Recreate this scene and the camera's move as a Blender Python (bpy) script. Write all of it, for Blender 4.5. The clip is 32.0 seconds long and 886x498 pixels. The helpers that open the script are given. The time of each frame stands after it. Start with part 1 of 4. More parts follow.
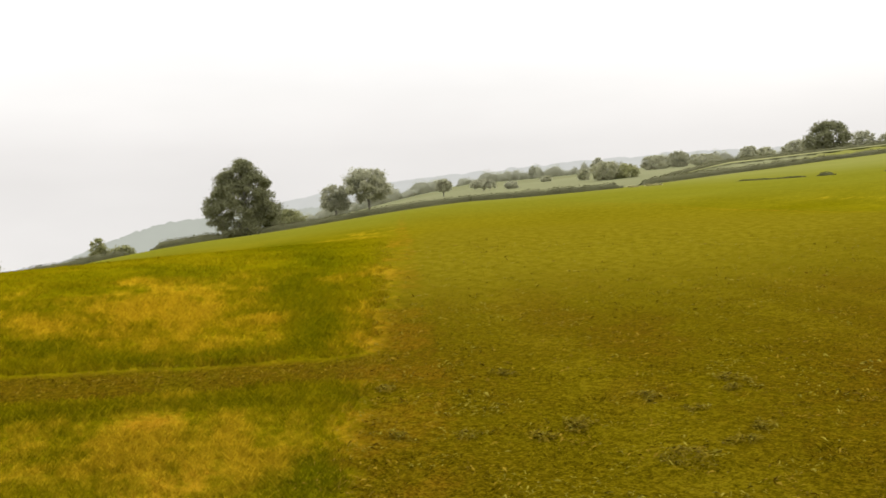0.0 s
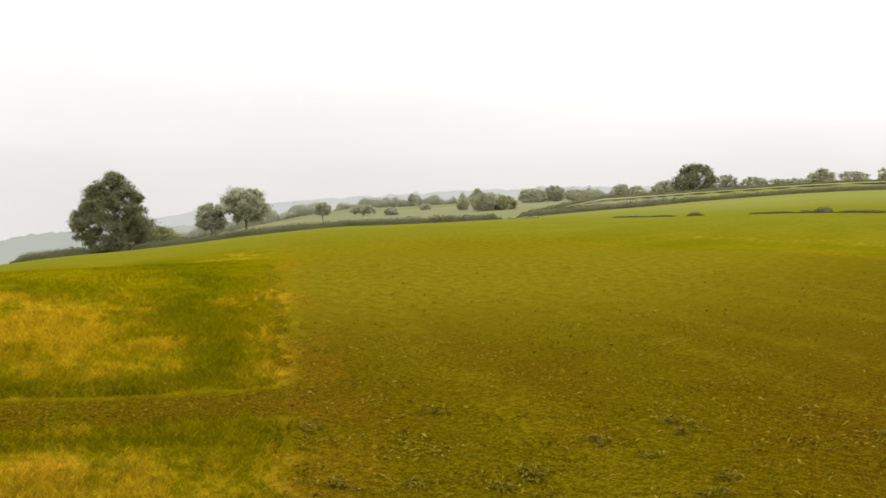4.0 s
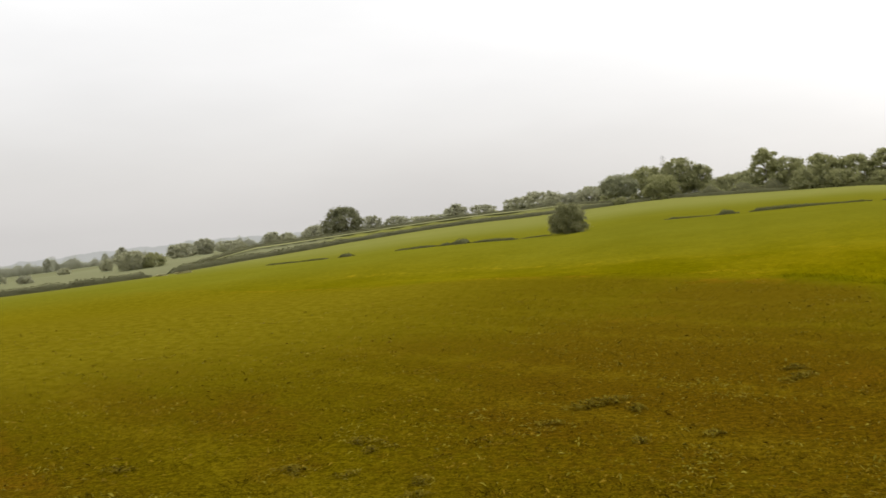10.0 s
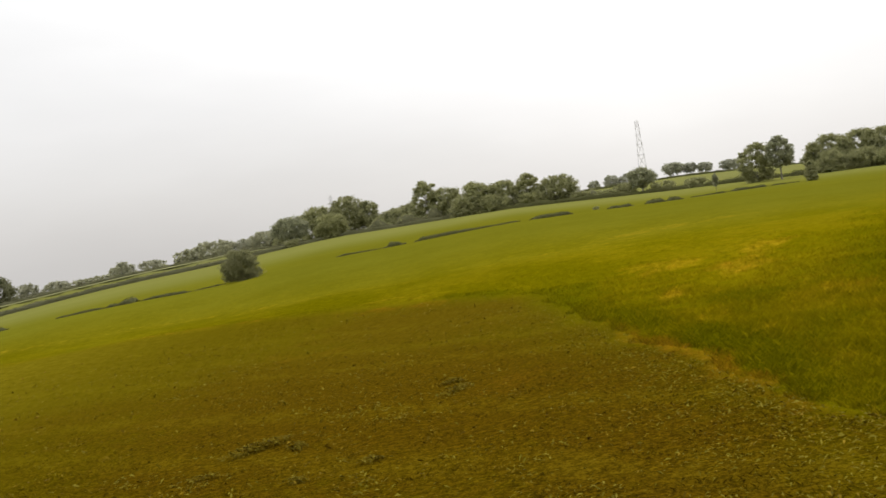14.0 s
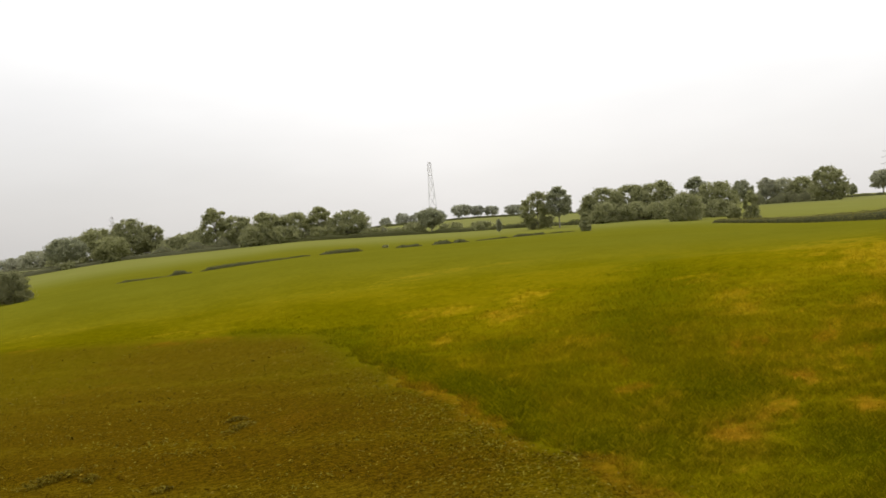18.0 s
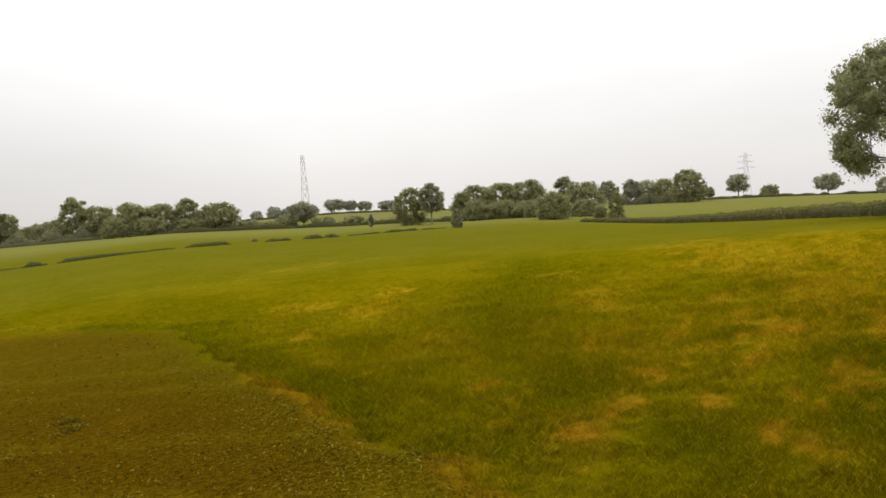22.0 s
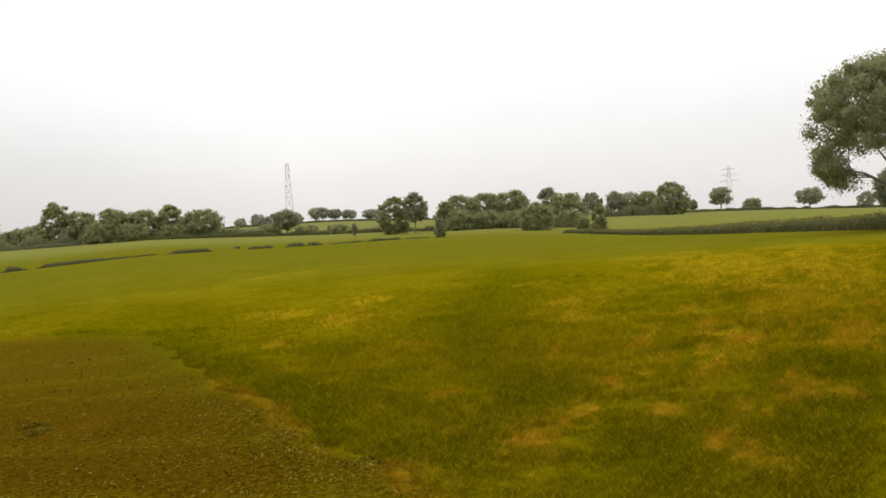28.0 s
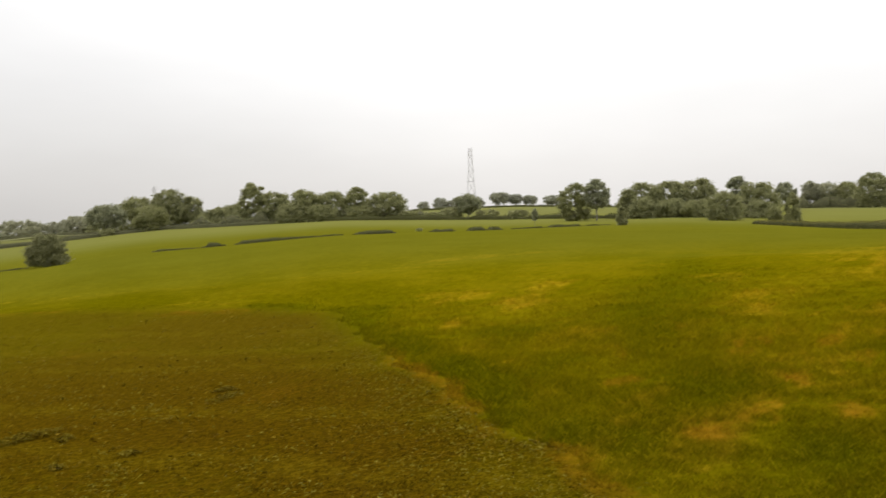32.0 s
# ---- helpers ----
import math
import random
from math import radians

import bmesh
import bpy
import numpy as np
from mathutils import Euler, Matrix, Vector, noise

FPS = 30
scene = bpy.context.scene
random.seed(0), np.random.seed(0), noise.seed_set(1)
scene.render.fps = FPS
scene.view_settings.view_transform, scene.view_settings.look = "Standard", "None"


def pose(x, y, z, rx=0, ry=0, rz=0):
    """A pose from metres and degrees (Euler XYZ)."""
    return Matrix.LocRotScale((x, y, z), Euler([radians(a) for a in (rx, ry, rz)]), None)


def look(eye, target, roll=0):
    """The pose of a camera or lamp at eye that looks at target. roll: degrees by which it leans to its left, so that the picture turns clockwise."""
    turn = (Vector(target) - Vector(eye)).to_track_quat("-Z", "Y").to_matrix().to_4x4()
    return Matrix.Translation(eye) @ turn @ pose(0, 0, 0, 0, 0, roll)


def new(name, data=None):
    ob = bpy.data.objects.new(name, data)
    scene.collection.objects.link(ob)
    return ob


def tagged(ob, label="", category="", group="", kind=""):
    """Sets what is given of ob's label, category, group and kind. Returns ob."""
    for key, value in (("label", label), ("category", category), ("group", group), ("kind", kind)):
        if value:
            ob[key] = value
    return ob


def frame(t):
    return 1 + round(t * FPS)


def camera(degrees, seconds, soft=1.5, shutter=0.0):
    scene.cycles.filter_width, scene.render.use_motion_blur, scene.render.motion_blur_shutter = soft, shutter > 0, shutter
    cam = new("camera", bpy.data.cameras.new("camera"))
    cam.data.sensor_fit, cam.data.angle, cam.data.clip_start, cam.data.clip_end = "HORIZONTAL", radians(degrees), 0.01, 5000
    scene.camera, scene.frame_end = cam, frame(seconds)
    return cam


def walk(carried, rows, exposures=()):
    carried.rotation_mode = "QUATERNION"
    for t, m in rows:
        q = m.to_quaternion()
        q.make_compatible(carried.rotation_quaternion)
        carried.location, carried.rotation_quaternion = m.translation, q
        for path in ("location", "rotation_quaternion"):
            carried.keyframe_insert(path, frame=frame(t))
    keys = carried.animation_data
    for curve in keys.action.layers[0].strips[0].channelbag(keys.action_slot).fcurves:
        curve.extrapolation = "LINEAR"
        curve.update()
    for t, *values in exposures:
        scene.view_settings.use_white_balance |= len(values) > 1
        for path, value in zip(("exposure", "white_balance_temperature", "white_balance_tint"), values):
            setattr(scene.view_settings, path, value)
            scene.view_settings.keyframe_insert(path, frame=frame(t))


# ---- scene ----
# ---------------------------------------------------------------- camera
cam = camera(50.0, 32.0, soft=1.6, shutter=0.4)
# seconds, x, y, z, heading (clockwise from +y), pitch, lean
ROWS = [
    (0.0, 0.64, 0.52, 2.11, -42.03, -6.24, -1.54),
    (0.5, 0.47, 0.59, 2.09, -43.10, -7.02, -0.18),
    (1.0, 0.24, 0.68, 2.09, -41.97, -7.18, 0.74),
    (1.5, 0.16, 0.71, 2.10, -41.92, -7.10, 1.93),
    (2.0, 0.18, 0.73, 2.09, -41.86, -6.72, 1.30),
    (2.5, 0.05, 0.79, 2.07, -39.51, -5.83, 0.03),
    (3.0, -0.22, 0.80, 2.07, -38.25, -5.59, 0.23),
    (3.5, -0.36, 0.75, 2.05, -36.23, -4.97, 1.34),
    (5.5, -0.35, 0.66, 2.04, -30.54, -4.26, -1.12),
    (6.0, -0.22, 0.50, 2.06, -29.05, -3.61, -1.56),
    (6.5, -0.09, 0.28, 2.09, -27.34, -3.32, -2.09),
    (7.0, -0.01, 0.14, 2.08, -25.67, -2.70, -2.58),
    (7.5, -0.14, 0.01, 2.08, -22.44, -2.26, -2.82),
    (8.0, -0.26, 0.04, 2.05, -20.67, -2.55, -3.49),
    (8.5, -0.37, 0.07, 2.04, -18.75, -1.83, -2.84),
    (9.0, -0.41, 0.21, 1.98, -17.66, -1.38, -1.12),
    (9.5, -0.45, 0.36, 1.94, -15.95, -1.55, -1.11),
    (10.0, -0.47, 0.44, 1.91, -13.81, -2.01, -2.69),
    (10.5, -0.37, 0.49, 1.88, -10.46, -1.82, -5.56),
    (11.0, -0.26, 0.44, 1.88, -7.86, -2.26, -8.06),
    (11.5, -0.25, 0.44, 1.87, -6.54, -1.91, -7.64),
    (12.0, -0.29, 0.50, 1.84, -4.28, -1.58, -6.61),
    (12.5, -0.21, 0.89, 1.76, -2.26, -0.51, -5.01),
    (13.0, -0.17, 1.03, 1.73, 0.06, -0.80, -4.91),
    (13.5, -0.15, 1.07, 1.72, 3.64, -1.12, -6.43),
    (14.0, -0.11, 1.00, 1.73, 5.63, -1.21, -8.11),
    (14.5, -0.13, 0.87, 1.75, 7.85, -1.36, -8.83),
    (15.0, -0.08, 0.70, 1.80, 11.09, -3.20, -7.99),
    (15.5, -0.16, 0.55, 1.83, 12.72, -2.10, -6.10),
    (17.5, -0.29, -0.69, 2.10, 17.04, -1.15, -4.25),
    (18.0, -0.32, -0.79, 2.11, 18.38, -0.67, -5.14),
    (18.5, -0.25, -0.88, 2.15, 19.60, -1.04, -5.58),
    (19.0, -0.15, -0.85, 2.14, 20.58, -0.82, -4.84),
    (19.5, -0.11, -0.76, 2.12, 21.22, -2.07, -5.49),
    (20.0, -0.03, -0.65, 2.09, 22.08, -1.56, -4.81),
    (20.5, 0.07, -0.56, 2.05, 23.61, -1.25, -4.98),
    (21.0, 0.11, -0.50, 2.04, 24.24, -1.10, -5.19),
    (21.5, 0.12, -0.45, 2.04, 25.37, -1.50, -4.44),
    (22.0, 0.10, -0.48, 2.05, 25.97, -1.55, -4.18),
    (22.5, 0.11, -0.44, 2.04, 26.69, -1.48, -4.45),
    (23.0, 0.15, -0.36, 2.02, 27.55, -1.43, -4.77),
    (23.5, 0.17, -0.36, 2.02, 27.88, -1.19, -5.64),
    (24.0, 0.21, -0.32, 2.00, 28.26, -1.00, -6.27),
    (24.5, 0.20, -0.31, 2.00, 28.48, -0.83, -5.96),
    (25.0, 0.20, -0.32, 2.00, 28.39, -0.79, -5.89),
    (25.5, 0.19, -0.32, 2.00, 28.48, -0.94, -5.34),
    (27.5, 0.17, -0.72, 2.02, 28.48, -1.43, -4.81),
    (28.0, 0.28, -0.75, 2.02, 26.95, -1.04, -3.53),
    (28.5, 0.36, -0.72, 2.03, 27.38, -0.36, -3.23),
    (29.0, 0.35, -0.70, 2.03, 26.80, -0.84, -2.91),
    (29.5, 0.37, -0.69, 2.02, 25.70, -0.32, -3.37),
    (30.0, 0.37, -0.70, 2.01, 24.71, -0.54, -3.76),
    (30.5, 0.37, -0.73, 2.02, 23.51, -0.77, -3.70),
    (31.0, 0.36, -0.75, 2.02, 22.03, -0.63, -3.14),
    (31.5, 0.37, -0.72, 2.02, 19.92, -0.69, -2.84),
    (32.0, 0.33, -0.73, 1.98, 16.11, -1.37, -2.08),
]


def facing(x, y, z, heading, pitch, lean):
    h, p = radians(heading), radians(pitch)
    eye = Vector((x, y, z))
    return look(eye, eye + Vector((math.cos(p) * math.sin(h), math.cos(p) * math.cos(h), math.sin(p))), lean)


walk(cam, [(row[0], facing(*row[1:])) for row in ROWS], [(0.0, 0.58), (3.0, 0.58), (6.0, 0.45), (10.0, 0.17), (14.0, 0.06), (20.0, 0.0), (32.0, 0.02)])

# ---------------------------------------------------------------- sky and light
SUN_UP, SUN_TURN = radians(56), radians(15)
world = bpy.data.worlds.new("overcast_sky")
scene.world = world
world.use_nodes = True
wn, wl = world.node_tree.nodes, world.node_tree.links
wn.clear()
w_out, w_bg = wn.new("ShaderNodeOutputWorld"), wn.new("ShaderNodeBackground")
w_sky = wn.new("ShaderNodeTexSky")
w_sky.sky_type, w_sky.sun_disc, w_sky.sun_elevation, w_sky.sun_rotation = "NISHITA", False, SUN_UP, SUN_TURN
w_sky.dust_density, w_sky.ozone_density = 4.0, 1.0
w_dim = wn.new("ShaderNodeVectorMath")
w_dim.operation = "SCALE"
w_dim.inputs["Scale"].default_value = 0.09
w_co, w_sep = wn.new("ShaderNodeTexCoord"), wn.new("ShaderNodeSeparateXYZ")
w_ramp = wn.new("ShaderNodeValToRGB")
w_ramp.color_ramp.elements[0].position, w_ramp.color_ramp.elements[0].color = 0.44, (0.81, 0.79, 0.772, 1)
w_ramp.color_ramp.elements[1].position, w_ramp.color_ramp.elements[1].color = 0.70, (1.55, 1.55, 1.54, 1)
for spot, tone in ((0.50, (0.835, 0.812, 0.795, 1)), (0.53, (0.93, 0.91, 0.893, 1)), (0.575, (1.125, 1.11, 1.10, 1))):
    e = w_ramp.color_ramp.elements.new(spot)
    e.color = tone
w_half = wn.new("ShaderNodeMath")
w_half.operation, w_half.inputs[1].default_value, w_half.inputs[2].default_value = "MULTIPLY_ADD", 0.5, 0.5
w_map = wn.new("ShaderNodeMapping")
w_map.inputs["Scale"].default_value = (1.0, 1.0, 3.2)
w_cloud = wn.new("ShaderNodeTexNoise")
w_cloud.inputs["Scale"].default_value, w_cloud.inputs["Detail"].default_value = 2.3, 5.0
w_tone = wn.new("ShaderNodeMapRange")
for key, value in (("From Min", 0.3), ("From Max", 0.7), ("To Min", 0.93), ("To Max", 1.05)):
    w_tone.inputs[key].default_value = value
w_mul = wn.new("ShaderNodeVectorMath")
w_mul.operation = "SCALE"
w_mix = wn.new("ShaderNodeMixRGB")
w_mix.inputs["Fac"].default_value = 0.9
wl.new(w_co.outputs["Generated"], w_sep.inputs[0])
wl.new(w_sep.outputs["Z"], w_half.inputs[0])
wl.new(w_half.outputs[0], w_ramp.inputs["Fac"])
wl.new(w_co.outputs["Generated"], w_map.inputs["Vector"])
wl.new(w_map.outputs[0], w_cloud.inputs["Vector"])
wl.new(w_cloud.outputs["Fac"], w_tone.inputs["Value"])
wl.new(w_ramp.outputs["Color"], w_mul.inputs[0])
w_dot = wn.new("ShaderNodeVectorMath")
w_dot.operation, w_dot.inputs[1].default_value = "DOT_PRODUCT", (math.sin(radians(-40)), math.cos(radians(-40)), 0)
w_side = wn.new("ShaderNodeMapRange")
w_side.interpolation_type = "SMOOTHSTEP"
for key, value in (("From Min", 0.5), ("From Max", 0.96), ("To Min", 1.0), ("To Max", 0.77)):
    w_side.inputs[key].default_value = value
w_both = wn.new("ShaderNodeMath")
w_both.operation = "MULTIPLY"
wl.new(w_co.outputs["Generated"], w_dot.inputs[0])
wl.new(w_dot.outputs["Value"], w_side.inputs["Value"])
wl.new(w_side.outputs["Result"], w_both.inputs[0])
wl.new(w_tone.outputs["Result"], w_both.inputs[1])
wl.new(w_both.outputs[0], w_mul.inputs["Scale"])
wl.new(w_sky.outputs["Color"], w_dim.inputs[0])
wl.new(w_dim.outputs[0], w_mix.inputs["Color1"])
wl.new(w_mul.outputs[0], w_mix.inputs["Color2"])
wl.new(w_mix.outputs["Color"], w_bg.inputs["Color"])
w_bg.inputs["Strength"].default_value = 1.0
wl.new(w_bg.outputs[0], w_out.inputs["Surface"])

sun = new("sun", bpy.data.lights.new("sun", "SUN"))
sun.data.energy, sun.data.angle, sun.data.color = 0.65, radians(40), (1.0, 0.97, 0.92)
sun_way = Vector((math.sin(SUN_TURN) * math.cos(SUN_UP), math.cos(SUN_TURN) * math.cos(SUN_UP), math.sin(SUN_UP)))
sun.matrix_world = look(sun_way * 50, (0, 0, 0))

# ---------------------------------------------------------------- the lie of the land
# rolling land: angle of elevation from a 2 m eye height, by bearing (rows of one ring each) and distance
BEARINGS = np.array([-180, -110, -70, -55, -40, -25, -10, 0, 10, 20, 30, 40, 55, 70, 110, 180.0])
RINGS = np.log(np.array([60, 130, 200, 330, 400, 600, 1500, 4500.0]))
RISE = np.array([
    [-7.57, -6.10, -5.04, -4.57, -3.70, -3.10, -2.62, -2.46, -2.31, -2.28, -1.96, -2.11],
    [-7.27, -5.48, -4.04, -3.17, -1.90, -0.95, -0.42, -0.66, -0.91, -1.23, -1.06, -1.31],
    [-7.07, -5.12, -3.44, -2.47, -1.20, -0.30, 0.13, -0.18, -0.31, -0.83, -0.66, -1.01],
    [-7.10, -5.15, -2.84, -1.67, -0.47, 0.35, 0.56, 0.29, 0.21, 0.02, -0.36, -0.71],
    [-7.20, -5.22, -2.66, -1.46, -0.28, 0.53, 0.66, 0.52, 0.36, 0.15, -0.31, -0.68],
    [-7.30, -5.35, -2.35, -1.30, -0.22, 0.62, 0.93, 1.02, 0.69, 0.47, -0.21, -0.61],
    [-7.40, -5.30, -2.30, -1.45, -0.65, 0.30, 0.70, 0.80, 0.52, 0.28, -0.36, -0.71],
    [-7.30, -5.20, -2.40, -1.60, -0.95, 0.05, 0.40, 0.58, 0.33, 0.08, -0.46, -0.81]])
BACK = np.array([-3.2, -1.6, -0.9, -0.6, -0.5, -0.4, -0.4, -0.5])[:, None]
RISE = np.hstack([BACK, BACK - 1.5, RISE, BACK, BACK])


# bearing and distance of the lane
LANE = ((-29, 236), (-25, 270), (-20, 309), (-14, 341), (-8, 357), (-3, 358), (3, 352), (8, 345))


def catmull(knots, values, x):
    """Smooth interpolation of the columns of values (n, ...) at the knots."""
    i = np.clip(np.searchsorted(knots, x, side="right") - 1, 0, len(knots) - 2)
    u = np.clip((x - knots[i]) / (knots[i + 1] - knots[i]), 0, 1)
    return i, u * u * (3 - 2 * u) * 0.35 + u * 0.65


def ground_z(x, y):
    """Height of the land at x, y (numbers or arrays)."""
    x, y = np.asarray(x, float), np.asarray(y, float)
    r = np.maximum(np.hypot(x, y), 0.01)
    i, u = catmull(BEARINGS, None, np.degrees(np.arctan2(x, y)))
    j, v = catmull(RINGS, None, np.log(np.maximum(r, 60)))
    e = (RISE[j, i] * (1 - u) + RISE[j, i + 1] * u) * (1 - v) + (RISE[j + 1, i] * (1 - u) + RISE[j + 1, i + 1] * u) * v
    far = 2 + r * np.tan(np.radians(e))
    near = 0.0356 * x - 0.0375 * y
    k = np.clip((r - 22) / 43, 0, 1)
    k = k * k * (3 - 2 * k)
    # a low bank lifts the lane beyond the long hedge into the camera's view
    b = np.degrees(np.arctan2(x, y))
    off = r - np.interp(b, [p[0] for p in LANE], [p[1] for p in LANE])
    bank = np.clip((off - 2) / 9, 0, 1) * np.clip((46 - off) / 20, 0, 1) * np.clip((b + 29) / 4, 0, 1) * np.clip((-3 - b) / 4, 0, 1)
    return near * (1 - k) + far * k + 2.3 * bank


def hummocks(x, y):
    """Small unevenness of the turf, flatter where it is mown."""
    h = 0.05 * np.sin(x * 0.9 + 1.3 * np.sin(y * 0.37)) * np.sin(y * 0.8 + np.sin(x * 0.5)) + 0.03 * np.sin(x * 2.3 + y * 1.1) * np.sin(y * 2.9 - x * 0.7)
    return h * np.clip(np.hypot(x, y) / 6, 0, 1) * np.clip(1.6 - np.hypot(x, y) / 50, 0, 1) * (0.55 - 0.35 * np.clip(mown_depth(x, y) + 0.5, 0, 1))


# mown strip: 28 m wide, running off on bearing -45; its near end is cut on the skew with one rounded corner
def mown_depth(x, y):
    """How far inside the mown strip a point lies, in metres (below 0: outside)."""
    across, along = (x + y) * 0.7071, (y - x) * 0.7071
    left = across - 0.3 - 0.01 * along
    far = 28.4 - across + 0.5 * np.sin(along * 0.21)
    end = 3.0 + 0.083 * y - x + 0.10 * np.sin(y * 1.1) + 0.07 * np.sin(y * 2.6 + 1.0)
    blend = np.clip(1 - np.abs(end - far) / 4.0, 0, 1)
    return np.minimum(left, np.minimum(end, far) - blend * blend * 1.0)


def swath_depth(x, y):
    """One swath of the mower leaves the strip and runs off into the long grass."""
    along = (x + 8.4) * -0.59 + (y - 8.0) * -0.807
    return np.where((along > -0.8) & (along < 26), 0.92 - np.abs((x + 8.4) * 0.807 - (y - 8.0) * 0.59 - 0.2 - 0.18 * np.sin(along * 0.4)), -3.0)


def value_noise(x, y, cell, seed):
    """Smooth random values between 0 and 1 over the plane."""
    rng = np.random.default_rng(seed)
    table = rng.uniform(0, 1, (256, 256))
    gx, gy = x / cell, y / cell
    ix, iy = np.floor(gx).astype(int), np.floor(gy).astype(int)
    fx, fy = gx - ix, gy - iy
    fx, fy = fx * fx * (3 - 2 * fx), fy * fy * (3 - 2 * fy)
    at = lambda a, b: table[a % 256, b % 256]
    return (at(ix, iy) * (1 - fx) + at(ix + 1, iy) * fx) * (1 - fy) + (at(ix, iy + 1) * (1 - fx) + at(ix + 1, iy + 1) * fx) * fy


def fbm(x, y, cell, seed):
    return 0.5 * value_noise(x, y, cell, seed) + 0.3 * value_noise(x, y, cell / 2.3, seed + 1) + 0.2 * value_noise(x, y, cell / 5.1, seed + 2)


def smooth(v, low, high):
    u = np.clip((v - low) / (high - low), 0, 1)
    return u * u * (3 - 2 * u)


def patch(x, y, cx, cy, long, wide, turn=0.0):
    """A soft oval drift of the sward; turn: compass bearing of its long axis."""
    c, d = math.sin(radians(turn)), math.cos(radians(turn))
    u, v = (x - cx) * c + (y - cy) * d, (x - cx) * d - (y - cy) * c
    return smooth(1.45 - np.hypot(u / long, v / wide), 0.0, 1.2)


def band(x, y, points, near, far):
    """A soft stripe along a line of points, widening from its first point to its last."""
    best = np.zeros_like(x)
    n = len(points) - 1
    for i in range(n):
        (ax, ay), (bx, by) = points[i], points[i + 1]
        dx, dy = bx - ax, by - ay
        u = np.clip(((x - ax) * dx + (y - ay) * dy) / (dx * dx + dy * dy), 0, 1)
        half = near + (far - near) * (i + u) / n
        best = np.maximum(best, smooth(1.6 - np.hypot(x - ax - u * dx, y - ay - u * dy) / half, 0.0, 1.4))
    return best


def strongest(x, y, spots):
    return np.max([k * patch(x, y, *spot) for k, *spot in spots], axis=0)


# drifts of the meadow: strength, centre, half length, half width, bearing of the long axis
STRAW = ((0.72, -16.5, 11.4, 8.5, 3, -54), (0.95, -12.4, 10.3, 1.5, 0.8, -50), (0.8, -21.5, 13.5, 3.5, 0.8, -60), (0.85, -18.4, 18.3, 2, 0.9, -45),
         (0.6, -52, 50, 26, 2.6, -45), (0.95, -6.4, 4.8, 2, 1.05, -62), (0.8, -15.2, 8, 1.8, 0.9, -70), (0.7, -9.3, 3.6, 1.4, 0.7, -80),
         (0.85, 11.3, 11, 1.76, 0.77, 44), (0.8, 13.9, 15.4, 1.89, 0.68, 47), (0.75, 15.9, 22.7, 2.7, 0.85, 39), (0.75, 13.5, 18.3, 2.16, 0.68, 35),
         (0.7, 10.8, 27.5, 3.51, 1.02, 21), (0.7, 7.5, 23, 1.89, 0.51, 21), (0.65, 14.2, 33.6, 4.32, 1.1, 23), (0.75, 10.2, 32.5, 3.24, 0.94, 28),
         (0.6, 8.8, 17.1, 1.49, 0.51, 30), (0.75, 12.2, 9.2, 1.62, 0.68, 50), (0.6, 19.5, 30, 4.05, 1.02, 35), (0.6, 24, 42, 5.4, 1.27, 37),
         (0.5, 9.4, 13.4, 1.35, 0.42, 29), (0.6, 17.5, 12.2, 2.43, 0.77, 56))
LUSH = ((0.9, -6.95, 7.1, 0.8, 0.45, -50), (0.9, -5, 5.1, 0.9, 0.5, -45), (0.9, -12.2, 6.8, 1.6, 0.6, -70), (0.7, -9.9, 9.3, 0.8, 0.4, -40),
        (0.6, -8.8, 4.9, 1.2, 0.4, 35), (0.7, -24, 16, 5, 1.2, -70), (0.9, 9.3, 7.6, 2.03, 0.85, 51), (0.8, 5.4, 5.8, 1.49, 0.51, 37),
        (0.95, 7.6, 5.6, 1.89, 0.68, 48), (0.8, 6.2, 29, 3.24, 0.77, 12), (0.7, 7.4, 18.5, 2.7, 0.68, 21), (0.7, 10.2, 11.4, 1.35, 0.51, 46),
        (0.6, 17, 17, 2.7, 0.77, 45), (0.6, 5.6, 12.5, 2.7, 0.59, 21))
RUST = ((0.8, 5.95, 10.75, 0.68, 0.24, 37), (1, 5.2, 7.45, 0.68, 0.27, 34), (0.8, 6.9, 7.45, 0.61, 0.22, 47), (0.8, 6.2, 5.7, 0.54, 0.22, 43),
        (0.75, 7.65, 9.3, 0.68, 0.21, 35), (0.8, 11.3, 11, 1.22, 0.38, 47), (0.6, 8.6, 7, 0.68, 0.22, 38), (0.6, 12.4, 9.6, 1.08, 0.3, 54),
        (0.7, -7.4, 5.3, 0.6, 0.35, -60), (0.6, -5.5, 4.2, 0.6, 0.35, -50), (0.6, -6, 6.2, 0.4, 0.25, -45), (0.5, 9, 17.2, 1.08, 0.3, 31),
        (0.7, 1.2, 36.5, 3.2, 0.7, -50), (0.5, -1.5, 26.0, 2.2, 0.8, -40), (0.45, 1.8, 14.0, 1.4, 0.6, 20), (0.45, 10.8, 27.5, 2.03, 0.45, 21), (0.5, 7.2, 13.4, 0.68, 0.22, 29))
